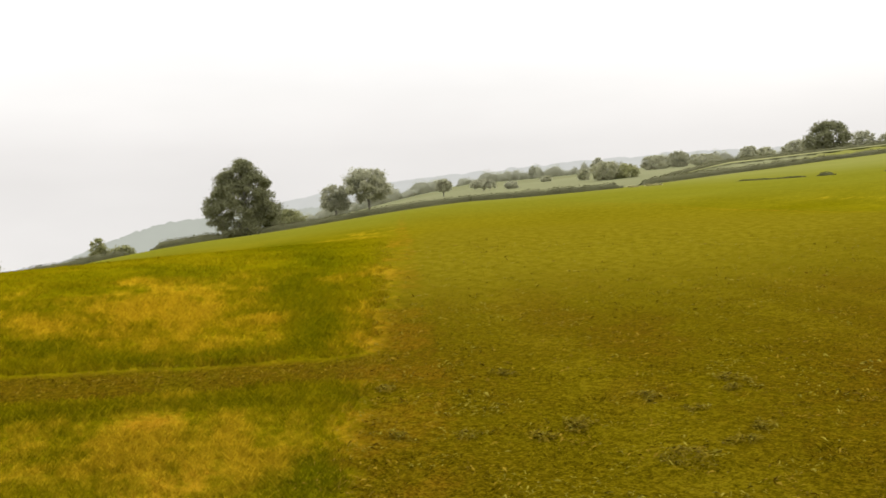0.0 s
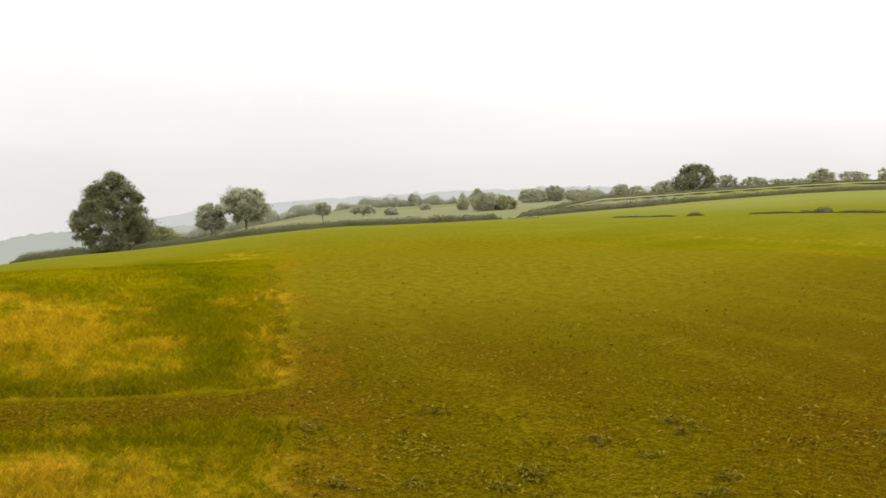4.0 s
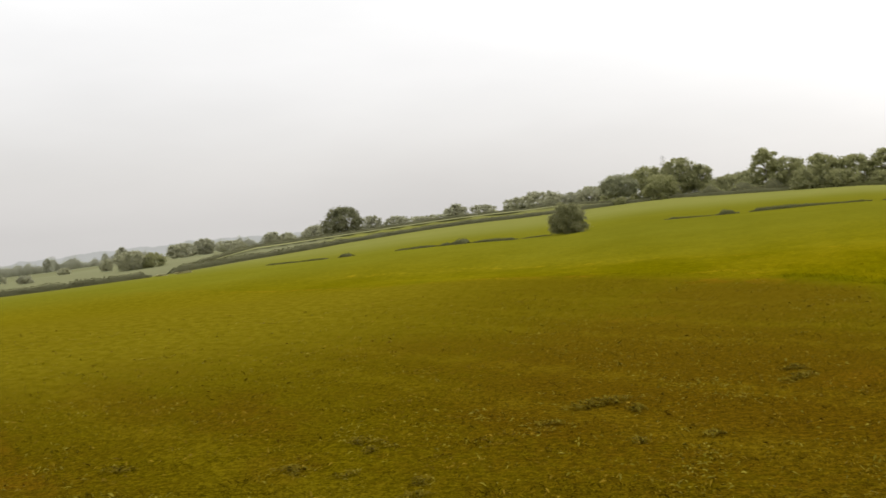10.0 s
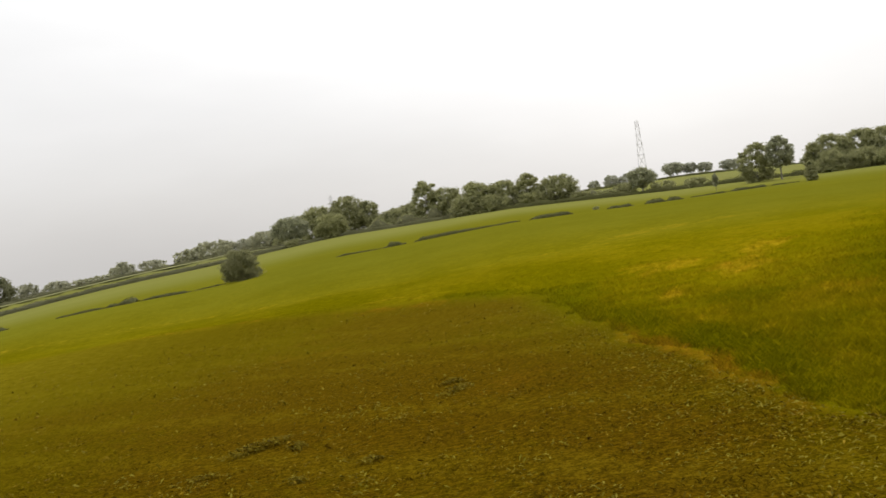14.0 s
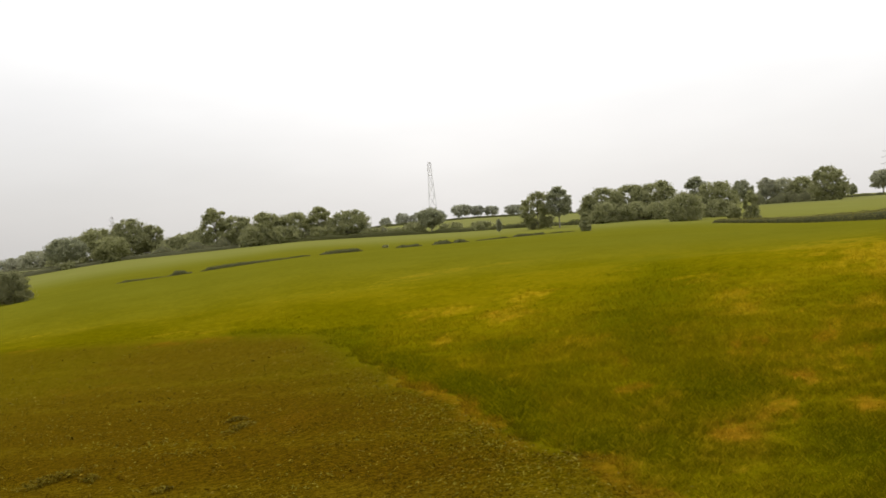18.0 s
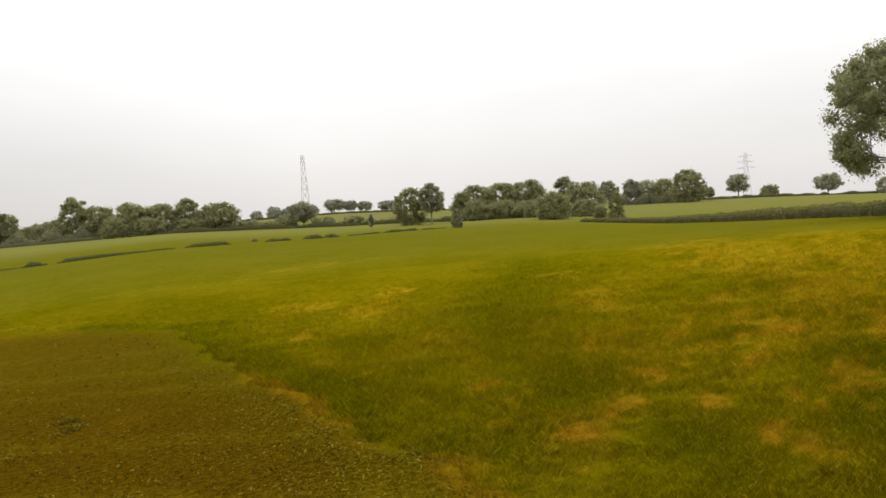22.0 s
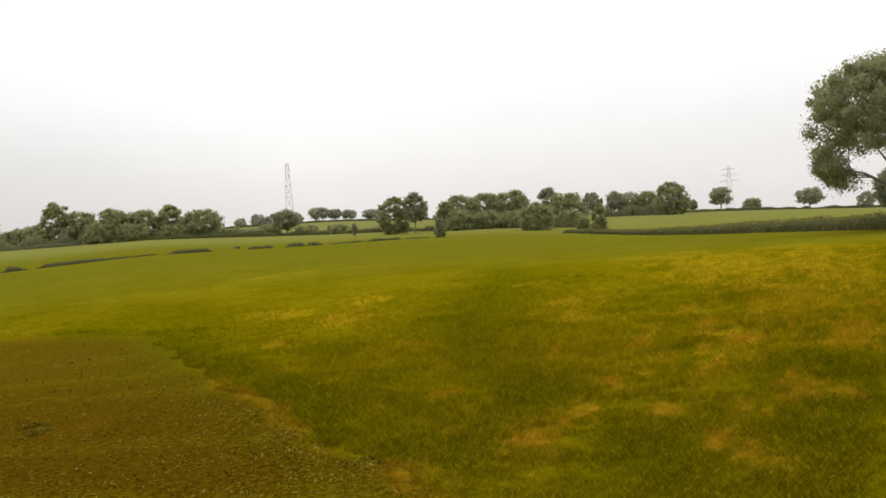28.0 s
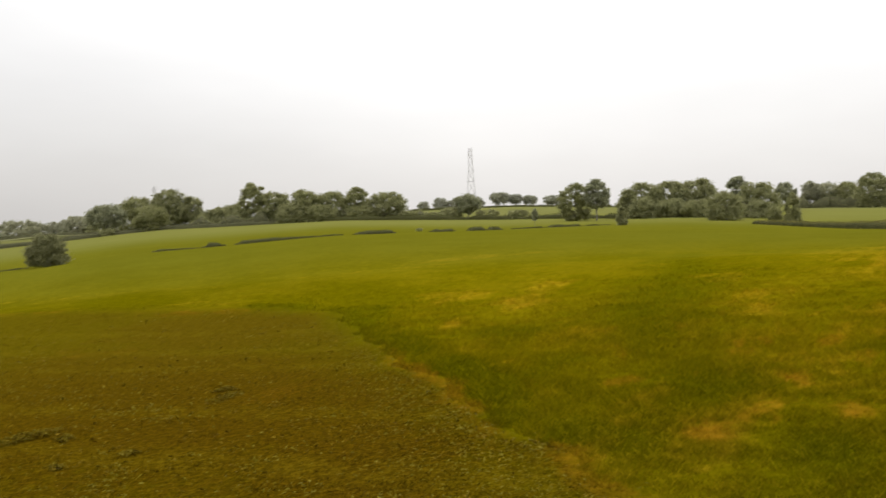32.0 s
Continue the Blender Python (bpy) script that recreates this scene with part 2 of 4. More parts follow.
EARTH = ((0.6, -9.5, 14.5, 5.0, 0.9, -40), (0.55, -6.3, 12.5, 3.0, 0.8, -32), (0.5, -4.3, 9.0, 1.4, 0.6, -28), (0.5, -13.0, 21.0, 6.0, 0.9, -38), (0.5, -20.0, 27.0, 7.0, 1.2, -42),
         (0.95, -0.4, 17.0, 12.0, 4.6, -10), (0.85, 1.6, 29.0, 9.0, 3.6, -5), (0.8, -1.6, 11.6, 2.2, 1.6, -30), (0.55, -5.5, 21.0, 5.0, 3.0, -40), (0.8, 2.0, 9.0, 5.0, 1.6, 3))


def sward(x, y):
    """What grows where: straw, lush green, rusty litter, bare earth and the depth inside the cut, for arrays x, y."""
    r = np.hypot(x, y)
    stir = np.clip(0.075 * r, 0.35, 5.0)
    wx = x + (fbm(x, y, 1.7, 31) - 0.5) * stir * 1.2 + (fbm(x, y, 7.0, 41) - 0.5) * stir
    wy = y + (fbm(x, y, 1.7, 51) - 0.5) * stir * 1.2 + (fbm(x, y, 7.0, 61) - 0.5) * stir
    across = (wx + wy) * 0.7071
    # drifts are stretched along the sight lines and broadened with distance to fit the camera's view
    sightline = np.where(x > 2, radians(41), radians(-50))
    ease = 1 + r * 0.04
    cu, cv = (x * np.sin(sightline) + y * np.cos(sightline)) / ease / 2.6, (x * np.cos(sightline) - y * np.sin(sightline)) / ease
    straw = strongest(wx, wy, STRAW)
    straw = np.maximum(straw, 0.7 * band(wx, wy, ((12.4, 9.6), (15.5, 13.5), (20.0, 18.2), (25.9, 26.4), (47.6, 54.6)), 0.7, 3.6))
    straw = np.maximum(straw, 0.75 * band(wx, wy, ((16.2, 12.4), (20.7, 16.2), (30, 25), (52, 48)), 0.6, 2.6))
    straw = np.maximum(straw, 0.3 * band(wx, wy, ((4.8, 53.5), (1.1, 58.3), (-2.8, 61.5), (-12, 70), (-32, 88)), 1.0, 2.2))
    straw = np.maximum(straw, 0.5 * band(wx, wy, ((8.7, 55.0), (13.8, 60.9), (20, 69), (31, 76)), 0.9, 2.2))
    straw = np.maximum(straw, 0.45 * band(wx, wy, ((2.7, 39.4), (-0.7, 42.4), (-5.8, 46.0), (-13, 54)), 0.5, 1.2))
    straw = np.maximum(straw, 0.45 * smooth(r, 45.0, 18.0) * smooth(fbm(cu, cv, 0.42, 71), 0.45, 0.70))
    rim = mown_depth(x, y)
    lush = strongest(wx, wy, LUSH)
    lush = np.maximum(lush, 0.6 * band(wx, wy, ((6.6, 9.2), (7.6, 11.6), (12.0, 20.6), (21.8, 37.1), (34, 58)), 0.7, 3.0))
    lush = np.maximum(lush, 0.8 * band(wx, wy, ((-9.7, 9.9), (-12.9, 12.1), (-21.5, 18.6), (-50, 41), (-79, 63)), 0.35, 3.2))
    lush = np.maximum(lush, 0.75 * band(wx, wy, ((-9.6, 9.2), (-10.2, 7.5), (-11.9, 5.4), (-17, -1)), 0.4, 0.7))
    lush = np.maximum(lush, 0.5 * band(wx, wy, ((-7.0, 7.0), (-7.7, 6.2), (-9.6, 4.3), (-15, -3)), 0.3, 0.6))
    lush = np.maximum(lush, 0.8 * smooth(rim, -1.6, -0.6) * smooth(y, 5.0, 9.0) * smooth(x, 2.0, 3.5))
    lush = np.maximum(lush, 0.6 * smooth(across, 31.5, 29.5) * smooth(across, 27.5, 29.0) * smooth(x, 6.0, -4.0))
    tussock = smooth(fbm(cu, cv, 0.24, 91), 0.28, 0.72)
    straw = straw * (1 - 0.65 * lush) * (0.5 + 0.75 * tussock)
    lush = lush * (0.55 + 0.55 * smooth(fbm(cu, cv, 0.5, 95), 0.25, 0.7))
    rust = strongest(wx, wy, RUST)
    rust = np.maximum(rust, 0.6 * smooth(fbm(cu, cv, 0.34, 98), 0.54, 0.74) * smooth(x, 3.5, 6.0) * smooth(r, 32.0, 14.0))
    rust = np.maximum(rust, 0.65 * smooth(np.abs(rim - 0.02), 0.34, 0.1) * smooth(y, 24.0, 14.0) * smooth(x, 2.5, 3.3) * smooth(value_noise(x, y, 0.8, 81), 0.2, 0.5))
    rust = np.maximum(rust, 0.6 * smooth(np.abs(rim - 0.4), 0.9, 0.3) * smooth(x, -3.0, -4.0) * (0.45 + 0.55 * smooth(value_noise(x, y, 1.1, 82), 0.3, 0.6)))
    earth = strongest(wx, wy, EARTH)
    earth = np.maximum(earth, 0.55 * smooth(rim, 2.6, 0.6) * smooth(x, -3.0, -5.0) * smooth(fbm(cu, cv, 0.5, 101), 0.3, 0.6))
    cut = np.clip(np.maximum(rim, swath_depth(x, y)) + (fbm(x, y, 0.7, 3) - 0.5) * 0.4, -3, 3)
    # faint lines left by the mower along the strip
    lines = np.zeros_like(x)
    for at in (3.4, 6.6, 9.9, 13.4, 17.0, 20.8):
        lines = np.maximum(lines, smooth(np.abs((x + y) * 0.7071 - at - 0.5 * np.sin((y - x) * 0.05 + at)), 0.7, 0.15))
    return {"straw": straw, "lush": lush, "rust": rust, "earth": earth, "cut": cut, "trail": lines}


# ---------------------------------------------------------------- materials
class Nodes:
    """Short hand for a node material."""

    def __init__(self, name):
        self.mat = bpy.data.materials.new(name)
        self.mat.use_nodes = True
        self.tree = self.mat.node_tree
        self.bsdf = self.tree.nodes["Principled BSDF"]
        self.out = self.tree.nodes["Material Output"]

    def put(self, socket, value):
        if isinstance(value, bpy.types.NodeSocket):
            self.tree.links.new(value, socket)
        elif isinstance(value, tuple) and len(value) == 3 and socket.type == "RGBA":
            socket.default_value = (*value, 1)
        else:
            socket.default_value = value

    def node(self, kind, **inputs):
        n = self.tree.nodes.new("ShaderNode" + kind)
        for key, value in inputs.items():
            self.put(n.inputs[key.replace("_", " ")], value)
        return n

    def math(self, op, a, b=0.0, c=0.0):
        n = self.tree.nodes.new("ShaderNodeMath")
        n.operation = op
        for i, value in enumerate((a, b, c)):
            self.put(n.inputs[i], value)
        return n.outputs[0]

    def mix(self, fac, a, b, how="MIX"):
        n = self.tree.nodes.new("ShaderNodeMixRGB")
        n.blend_type = how
        self.put(n.inputs[0], fac), self.put(n.inputs[1], a), self.put(n.inputs[2], b)
        return n.outputs[0]

    def ramp(self, value, low, high):
        n = self.node("MapRange", Value=value, From_Min=low, From_Max=high)
        n.interpolation_type = "SMOOTHSTEP"
        return n.outputs["Result"]

    def noise(self, place, scale, detail=3.0, rough=0.55):
        return self.node("TexNoise", Vector=place, Scale=scale, Detail=detail, Roughness=rough).outputs["Fac"]

    def layer(self, name):
        n = self.tree.nodes.new("ShaderNodeAttribute")
        n.attribute_name = name
        return n.outputs["Fac"]

    def stretched(self, place, turn, scale):
        n = self.node("Mapping", Vector=place)
        n.inputs["Rotation"].default_value, n.inputs["Scale"].default_value = (0, 0, turn), scale
        return n.outputs[0]


def field_colour(m):
    """The colours of the fields by what grows there, with distance haze and a near-ground fall-off painted in: returns
    colour, how mown it is, and the place.
    """
    place = m.node("NewGeometry").outputs["Position"]
    sep = m.node("SeparateXYZ", Vector=place)
    x, y = sep.outputs["X"], sep.outputs["Y"]
    flat = m.node("CombineXYZ", X=x, Y=y, Z=0.0).outputs[0]
    r = m.math("SQRT", m.math("ADD", m.math("MULTIPLY", x, x), m.math("MULTIPLY", y, y)))
    straw, lush, rust, earth, cut, trail = (m.layer(n) for n in ("straw", "lush", "rust", "earth", "cut", "trail"))
    # the pattern is scaled by distance so its grain fits the camera's view
    squeeze = m.math("DIVIDE", m.math("MULTIPLY", m.math("LOGARITHM", m.math("ADD", m.math("DIVIDE", r, 3.5), 1.0), 2.71828), 3.5), m.math("ADD", r, 0.01))
    wide = m.node("VectorMath")
    wide.operation = "SCALE"
    m.put(wide.inputs[0], flat)
    m.put(wide.inputs["Scale"], squeeze)
    wide = wide.outputs[0]
    mid, small, tufts = m.noise(wide, 0.9, 3.0, 0.55), m.noise(wide, 3.4, 4.0, 0.65), m.noise(wide, 12.0, 4.0, 0.75)
    fine = m.math("ADD", m.math("MULTIPLY", m.noise(flat, 7.0, 5.0, 0.75), 0.55), m.math("MULTIPLY", m.noise(flat, 48.0, 3.0, 0.7), 0.45))
    crisp = m.ramp(m.math("ADD", m.math("MULTIPLY", fine, 0.6), m.math("MULTIPLY", tufts, 0.4)), 0.34, 0.66)
    stray = m.math("ADD", m.math("MULTIPLY", m.math("SUBTRACT", small, 0.5), 0.5), m.math("MULTIPLY", m.math("SUBTRACT", tufts, 0.5), 1.3))
    # long grass: olive green with lush, straw-coloured and rusty drifts
    green = m.mix(crisp, (0.070, 0.063, 0.000), (0.144, 0.122, 0.001))
    olive = m.mix(crisp, (0.098, 0.080, 0.000), (0.185, 0.147, 0.002))
    colour = m.mix(m.ramp(m.math("ADD", m.math("MULTIPLY", mid, 0.7), m.math("MULTIPLY", small, 0.3)), 0.40, 0.60), green, olive)
    colour = m.mix(m.math("MULTIPLY", m.ramp(m.math("ADD", lush, stray), 0.05, 0.95), 0.8), colour, m.mix(crisp, (0.048, 0.053, 0.000), (0.108, 0.106, 0.001)))
    dry = m.ramp(m.math("ADD", straw, stray), 0.10, 0.85)
    colour = m.mix(m.math("MULTIPLY", dry, m.math("MULTIPLY_ADD", m.ramp(x, 4.0, -3.0), 0.31, 0.46)), colour, m.mix(crisp, (0.150, 0.096, 0.002), (0.455, 0.298, 0.012)))
    rusty = m.ramp(m.math("ADD", rust, stray), 0.15, 1.0)
    colour = m.mix(m.math("MULTIPLY", rusty, 0.62), colour, m.mix(crisp, (0.165, 0.074, 0.003), (0.34, 0.168, 0.010)))
    # tone is lifted beyond 6 m, painting in the lens's darker near ground
    colour = m.mix(m.math("MULTIPLY", m.ramp(r, 6.0, 15.0), m.math("MULTIPLY_ADD", m.ramp(r, 24.0, 44.0), m.math("MULTIPLY_ADD", m.ramp(x, 2.0, 16.0), 0.8, -0.8), 1.0)), colour, m.mix(1.0, colour, (1.24, 1.22, 1.2), "MULTIPLY"))
    # grazed pasture farther off, then the fields of the valley, haze put into their colours
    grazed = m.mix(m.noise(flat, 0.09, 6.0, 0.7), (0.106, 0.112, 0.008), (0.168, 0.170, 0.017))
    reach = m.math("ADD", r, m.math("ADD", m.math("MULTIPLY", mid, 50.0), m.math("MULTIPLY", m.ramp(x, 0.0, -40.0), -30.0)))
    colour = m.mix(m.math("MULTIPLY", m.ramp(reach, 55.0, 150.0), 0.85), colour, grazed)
    # from 150 m on the pasture is greyed, painting haze into it
    hazed = m.mix(m.noise(flat, 0.05, 5.0, 0.7), (0.148, 0.150, 0.036), (0.210, 0.208, 0.060))
    colour = m.mix(m.math("MULTIPLY", m.ramp(r, 150.0, 290.0), 0.8), colour, hazed)
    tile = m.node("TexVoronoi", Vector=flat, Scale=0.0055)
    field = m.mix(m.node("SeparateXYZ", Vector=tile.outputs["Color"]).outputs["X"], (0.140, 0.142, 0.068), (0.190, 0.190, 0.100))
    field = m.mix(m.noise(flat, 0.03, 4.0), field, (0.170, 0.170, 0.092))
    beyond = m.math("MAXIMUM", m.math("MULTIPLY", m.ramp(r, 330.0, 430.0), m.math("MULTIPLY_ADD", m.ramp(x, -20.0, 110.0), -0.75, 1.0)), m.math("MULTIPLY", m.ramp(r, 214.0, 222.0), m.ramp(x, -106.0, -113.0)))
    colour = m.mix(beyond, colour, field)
    # mown: olive and brown stubble, faintly streaked along the strip
    grit = m.ramp(m.math("ADD", m.math("MULTIPLY", m.noise(flat, 10.0, 5.0, 0.8), 0.5), m.math("MULTIPLY", m.noise(flat, 34.0, 3.0, 0.75), 0.5)), 0.39, 0.63)
    streak = m.noise(m.stretched(flat, radians(-45), (0.25, 1.1, 1.0)), 0.7, 5.0, 0.65)
    tint = m.math("ADD", m.math("ADD", m.math("MULTIPLY", streak, 0.35), m.math("MULTIPLY", small, 0.3)), m.math("MULTIPLY", mid, 0.35))
    sappy = m.mix(grit, (0.040, 0.031, 0.000), (0.138, 0.103, 0.003))
    brown = m.mix(grit, (0.028, 0.018, 0.000), (0.122, 0.080, 0.003))
    stubble = m.mix(m.ramp(tint, 0.60, 0.40), sappy, m.mix(0.55, sappy, brown))
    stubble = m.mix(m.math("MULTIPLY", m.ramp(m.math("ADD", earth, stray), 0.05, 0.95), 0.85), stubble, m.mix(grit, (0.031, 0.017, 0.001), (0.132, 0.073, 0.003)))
    stubble = m.mix(m.math("MULTIPLY", trail, m.math("MULTIPLY", m.ramp(m.math("ADD", tufts, small), 0.85, 1.15), 0.22)), stubble, m.mix(grit, (0.110, 0.080, 0.002), (0.235, 0.178, 0.008)))
    # stubble turns paler olive with distance, partly painted-in lens fall-off
    stubble = m.mix(m.math("MULTIPLY", m.ramp(r, 8.0, 30.0), m.math("MULTIPLY_ADD", m.ramp(x, -4.0, -16.0), 0.6, 0.3)), stubble, m.mix(m.ramp(tufts, 0.36, 0.64), (0.112, 0.090, 0.003), (0.160, 0.127, 0.007)))
    stubble = m.mix(m.math("MULTIPLY", rusty, 0.55), stubble, m.mix(grit, (0.085, 0.040, 0.002), (0.22, 0.115, 0.006)))
    inside = m.math("ADD", cut, m.math("MULTIPLY", m.math("SUBTRACT", m.noise(flat, 2.6, 4.0), 0.5), 0.3))
    inside = m.math("DIVIDE", inside, m.math("MULTIPLY_ADD", m.math("MULTIPLY", r, r), 0.009, 1.0))
    mown = m.math("MULTIPLY", m.ramp(inside, -0.10, 0.14), m.ramp(r, 260.0, 120.0))
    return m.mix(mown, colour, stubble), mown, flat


def ground_material():
    m = Nodes("meadow")
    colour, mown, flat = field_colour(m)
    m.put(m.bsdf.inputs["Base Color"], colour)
    m.put(m.bsdf.inputs["Roughness"], 0.95)
    m.put(m.bsdf.inputs["Specular IOR Level"], 0.0)
    rough = m.math("ADD", m.noise(flat, 14.0, 6.0, 0.7), m.math("MULTIPLY", m.noise(flat, 2.2, 4.0), 1.4))
    m.put(m.bsdf.inputs["Normal"], m.node("Bump", Strength=0.7, Distance=0.06, Height=rough).outputs[0])
    return m.mat


def blade_material():
    m = Nodes("grass_blades")
    colour, mown, flat = field_colour(m)
    island = m.node("NewGeometry").outputs["Random Per Island"]
    reach = m.node("VectorMath")
    reach.operation = "LENGTH"
    m.put(reach.inputs[0], flat)
    lone = m.math("MULTIPLY", m.math("POWER", island, 5.0), m.ramp(reach.outputs["Value"], 14.0, 4.0))
    colour = m.mix(m.math("MULTIPLY", island, 0.2), colour, m.mix(island, (0.044, 0.046, 0.000), (0.22, 0.16, 0.003)))
    colour = m.mix(m.math("MULTIPLY", lone, 0.28), colour, (0.36, 0.26, 0.016))
    lift = m.math("MULTIPLY_ADD", m.math("POWER", island, 2.0), 0.62, m.math("MULTIPLY_ADD", mown, -0.35, 1.06))
    colour = m.mix(1.0, colour, m.node("CombineXYZ", X=lift, Y=m.math("MULTIPLY", lift, 0.98), Z=lift).outputs[0], "MULTIPLY")
    m.put(m.bsdf.inputs["Base Color"], colour)
    m.put(m.bsdf.inputs["Roughness"], 0.6)
    m.put(m.bsdf.inputs["Specular IOR Level"], 0.0)
    soft = m.node("BsdfTranslucent", Color=colour)
    both = m.node("MixShader", Fac=0.5)
    m.put(both.inputs[1], m.bsdf.outputs[0])
    m.put(both.inputs[2], soft.outputs[0])
    m.put(m.out.inputs["Surface"], both.outputs[0])
    return m.mat


def speckled(name, low, high, scale=8.0, rough=0.9, bump=0.3, island=False):
    m = Nodes(name)
    place = m.node("TexCoord").outputs["Object"]
    fac = m.noise(place, scale, 5.0, 0.65)
    if island:
        fac = m.math("MULTIPLY_ADD", m.node("NewGeometry").outputs["Random Per Island"], 0.7, m.math("MULTIPLY", fac, 0.3))
    m.put(m.bsdf.inputs["Base Color"], m.mix(fac, low, high))
    m.put(m.bsdf.inputs["Roughness"], rough)
    m.put(m.bsdf.inputs["Specular IOR Level"], 0.03)
    if bump:
        m.put(m.bsdf.inputs["Normal"], m.node("Bump", Strength=bump, Distance=0.03, Height=m.noise(place, scale * 4, 4.0)).outputs[0])
    return m.mat


def foliage(name, low, high):
    """Leaves: differ leaf by leaf, in drifts over the crown and from tree to tree, and let light through."""
    m = Nodes(name)
    place = m.node("NewGeometry")
    drift = m.noise(m.node("TexCoord").outputs["Object"], 0.35, 3.0)
    tree = m.node("ObjectInfo").outputs["Random"]
    fac = m.math("ADD", m.math("MULTIPLY", place.outputs["Random Per Island"], 0.25), m.math("MULTIPLY", drift, 0.75))
    colour = m.mix(fac, low, high)
    colour = m.mix(m.math("MULTIPLY", tree, 0.35), colour, tuple(c * 1.2 for c in low[:2]) + (low[2] * 0.95,))
    m.put(m.bsdf.inputs["Base Color"], colour)
    m.put(m.bsdf.inputs["Roughness"], 0.65)
    m.put(m.bsdf.inputs["Specular IOR Level"], 0.06)
    soft = m.node("BsdfTranslucent", Color=colour)
    both = m.node("MixShader", Fac=0.6)
    m.put(both.inputs[1], m.bsdf.outputs[0])
    m.put(both.inputs[2], soft.outputs[0])
    m.put(m.out.inputs["Surface"], both.outputs[0])
    return m.mat


M_GROUND, M_BLADE = ground_material(), blade_material()
M_CLIP = speckled("cut_leaves", (0.080, 0.065, 0.003), (0.245, 0.198, 0.022), 3.0, 0.8, 0, True)
M_DARK_HAY = speckled("dark_cuttings", (0.050, 0.036, 0.001), (0.165, 0.118, 0.008), 3.0, 0.9, 0, True)
M_HAY = speckled("dry_cuttings", (0.035, 0.022, 0.001), (0.25, 0.165, 0.012), 3.0, 0.9, 0, True)
M_BARK = speckled("bark", (0.125, 0.115, 0.095), (0.235, 0.218, 0.185), 3.0, 0.95, 0.8)
M_LEAF = foliage("leaves", (0.262, 0.262, 0.128), (0.326, 0.324, 0.158))
M_LEAF_DARK = foliage("dark_leaves", (0.165, 0.166, 0.092), (0.232, 0.230, 0.128))
M_LEAF_THORN = foliage("thorn_leaves", (0.205, 0.203, 0.104), (0.275, 0.270, 0.138))
M_LEAF_OAK = foliage("oak_leaves", (0.266, 0.272, 0.154), (0.356, 0.362, 0.200))
M_LEAF_PALE = foliage("pale_leaves", (0.268, 0.272, 0.170), (0.350, 0.354, 0.220))
# paled and greyed copies: the valley haze is put into these colours
M_LEAF_MIST = foliage("mist_paled_leaves", (0.330, 0.326, 0.226), (0.410, 0.404, 0.282))
M_LEAF_FAR = foliage("haze_paled_leaves", (0.330, 0.330, 0.252), (0.410, 0.410, 0.318))
M_HEDGE_MIST = foliage("mist_greyed_hedge_leaves", (0.108, 0.106, 0.052), (0.156, 0.151, 0.074))
M_TWIG_MIST = speckled("mist_paled_twigs", (0.085, 0.084, 0.045), (0.125, 0.122, 0.066), 2.0, 0.95, 0.5)
M_HEDGE = foliage("hedge_leaves", (0.085, 0.090, 0.024), (0.165, 0.163, 0.056))
M_HEDGE_OLIVE = foliage("olive_hedge_leaves", (0.142, 0.132, 0.040), (0.268, 0.242, 0.080))
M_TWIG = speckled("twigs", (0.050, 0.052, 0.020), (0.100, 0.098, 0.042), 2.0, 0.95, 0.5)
M_TRIM = speckled("bleached_trimmings", (0.24, 0.22, 0.09), (0.44, 0.40, 0.20), 3.0, 0.9, 0, True)
M_LANE = speckled("pale_lane", (0.165, 0.166, 0.062), (0.235, 0.230, 0.102), 0.3, 0.95, 0.3)
M_STEEL = speckled("galvanised_steel", (0.52, 0.50, 0.51), (0.62, 0.60, 0.61), 0.6, 0.6, 0)


# ---------------------------------------------------------------- makers
def mesh_of(name, verts, faces, material):
    """A mesh from arrays; faces is an (n, 3) or (n, 4) array, or a list."""
    me = bpy.data.meshes.new(name)
    if isinstance(faces, np.ndarray):
        n, k = faces.shape
        me.vertices.add(len(verts))
        me.vertices.foreach_set("co", np.asarray(verts, np.float32).ravel())
        me.loops.add(n * k)
        me.loops.foreach_set("vertex_index", faces.astype(np.int32).ravel())
        me.polygons.add(n)
        me.polygons.foreach_set("loop_start", np.arange(0, n * k, k, dtype=np.int32))
        me.update(calc_edges=True)
    else:
        me.from_pydata([tuple(v) for v in verts], [], faces)
    me.materials.append(material)
    return me


def with_layers(me, layers, each=1):
    """Stores what grows where on a mesh, one value a point (or for every run of points)."""
    for key, values in layers.items():
        me.attributes.new(key, "FLOAT", "POINT").data.foreach_set("value", np.repeat(np.asarray(values, np.float32).ravel(), each))
    return me


def part(name, me, parent, label=""):
    ob = new(name, me)
    ob.parent = parent
    return tagged(ob, label)


def tubes(strands, sides=7):
    """Tapered tubes: each strand is a list of (point, radius)."""
    verts, faces = [], []
    for strand in strands:
        start = len(verts)
        for i, (p, rad) in enumerate(strand):
            a = Vector(strand[max(i - 1, 0)][0])
            b = Vector(strand[min(i + 1, len(strand) - 1)][0])
            q = (b - a).to_track_quat("Z", "Y")
            for s in range(sides):
                w = 2 * math.pi * s / sides
                verts.append(Vector(p) + q @ Vector((math.cos(w) * rad, math.sin(w) * rad, 0)))
        for i in range(len(strand) - 1):
            for s in range(sides):
                a, b = start + i * sides + s, start + i * sides + (s + 1) % sides
                faces.append((a, b, b + sides, a + sides))
        faces.append(tuple(start + (len(strand) - 1) * sides + s for s in range(sides)))
    return verts, faces


def unit(v):
    return v / np.maximum(np.linalg.norm(v, axis=1), 1e-6)[:, None]


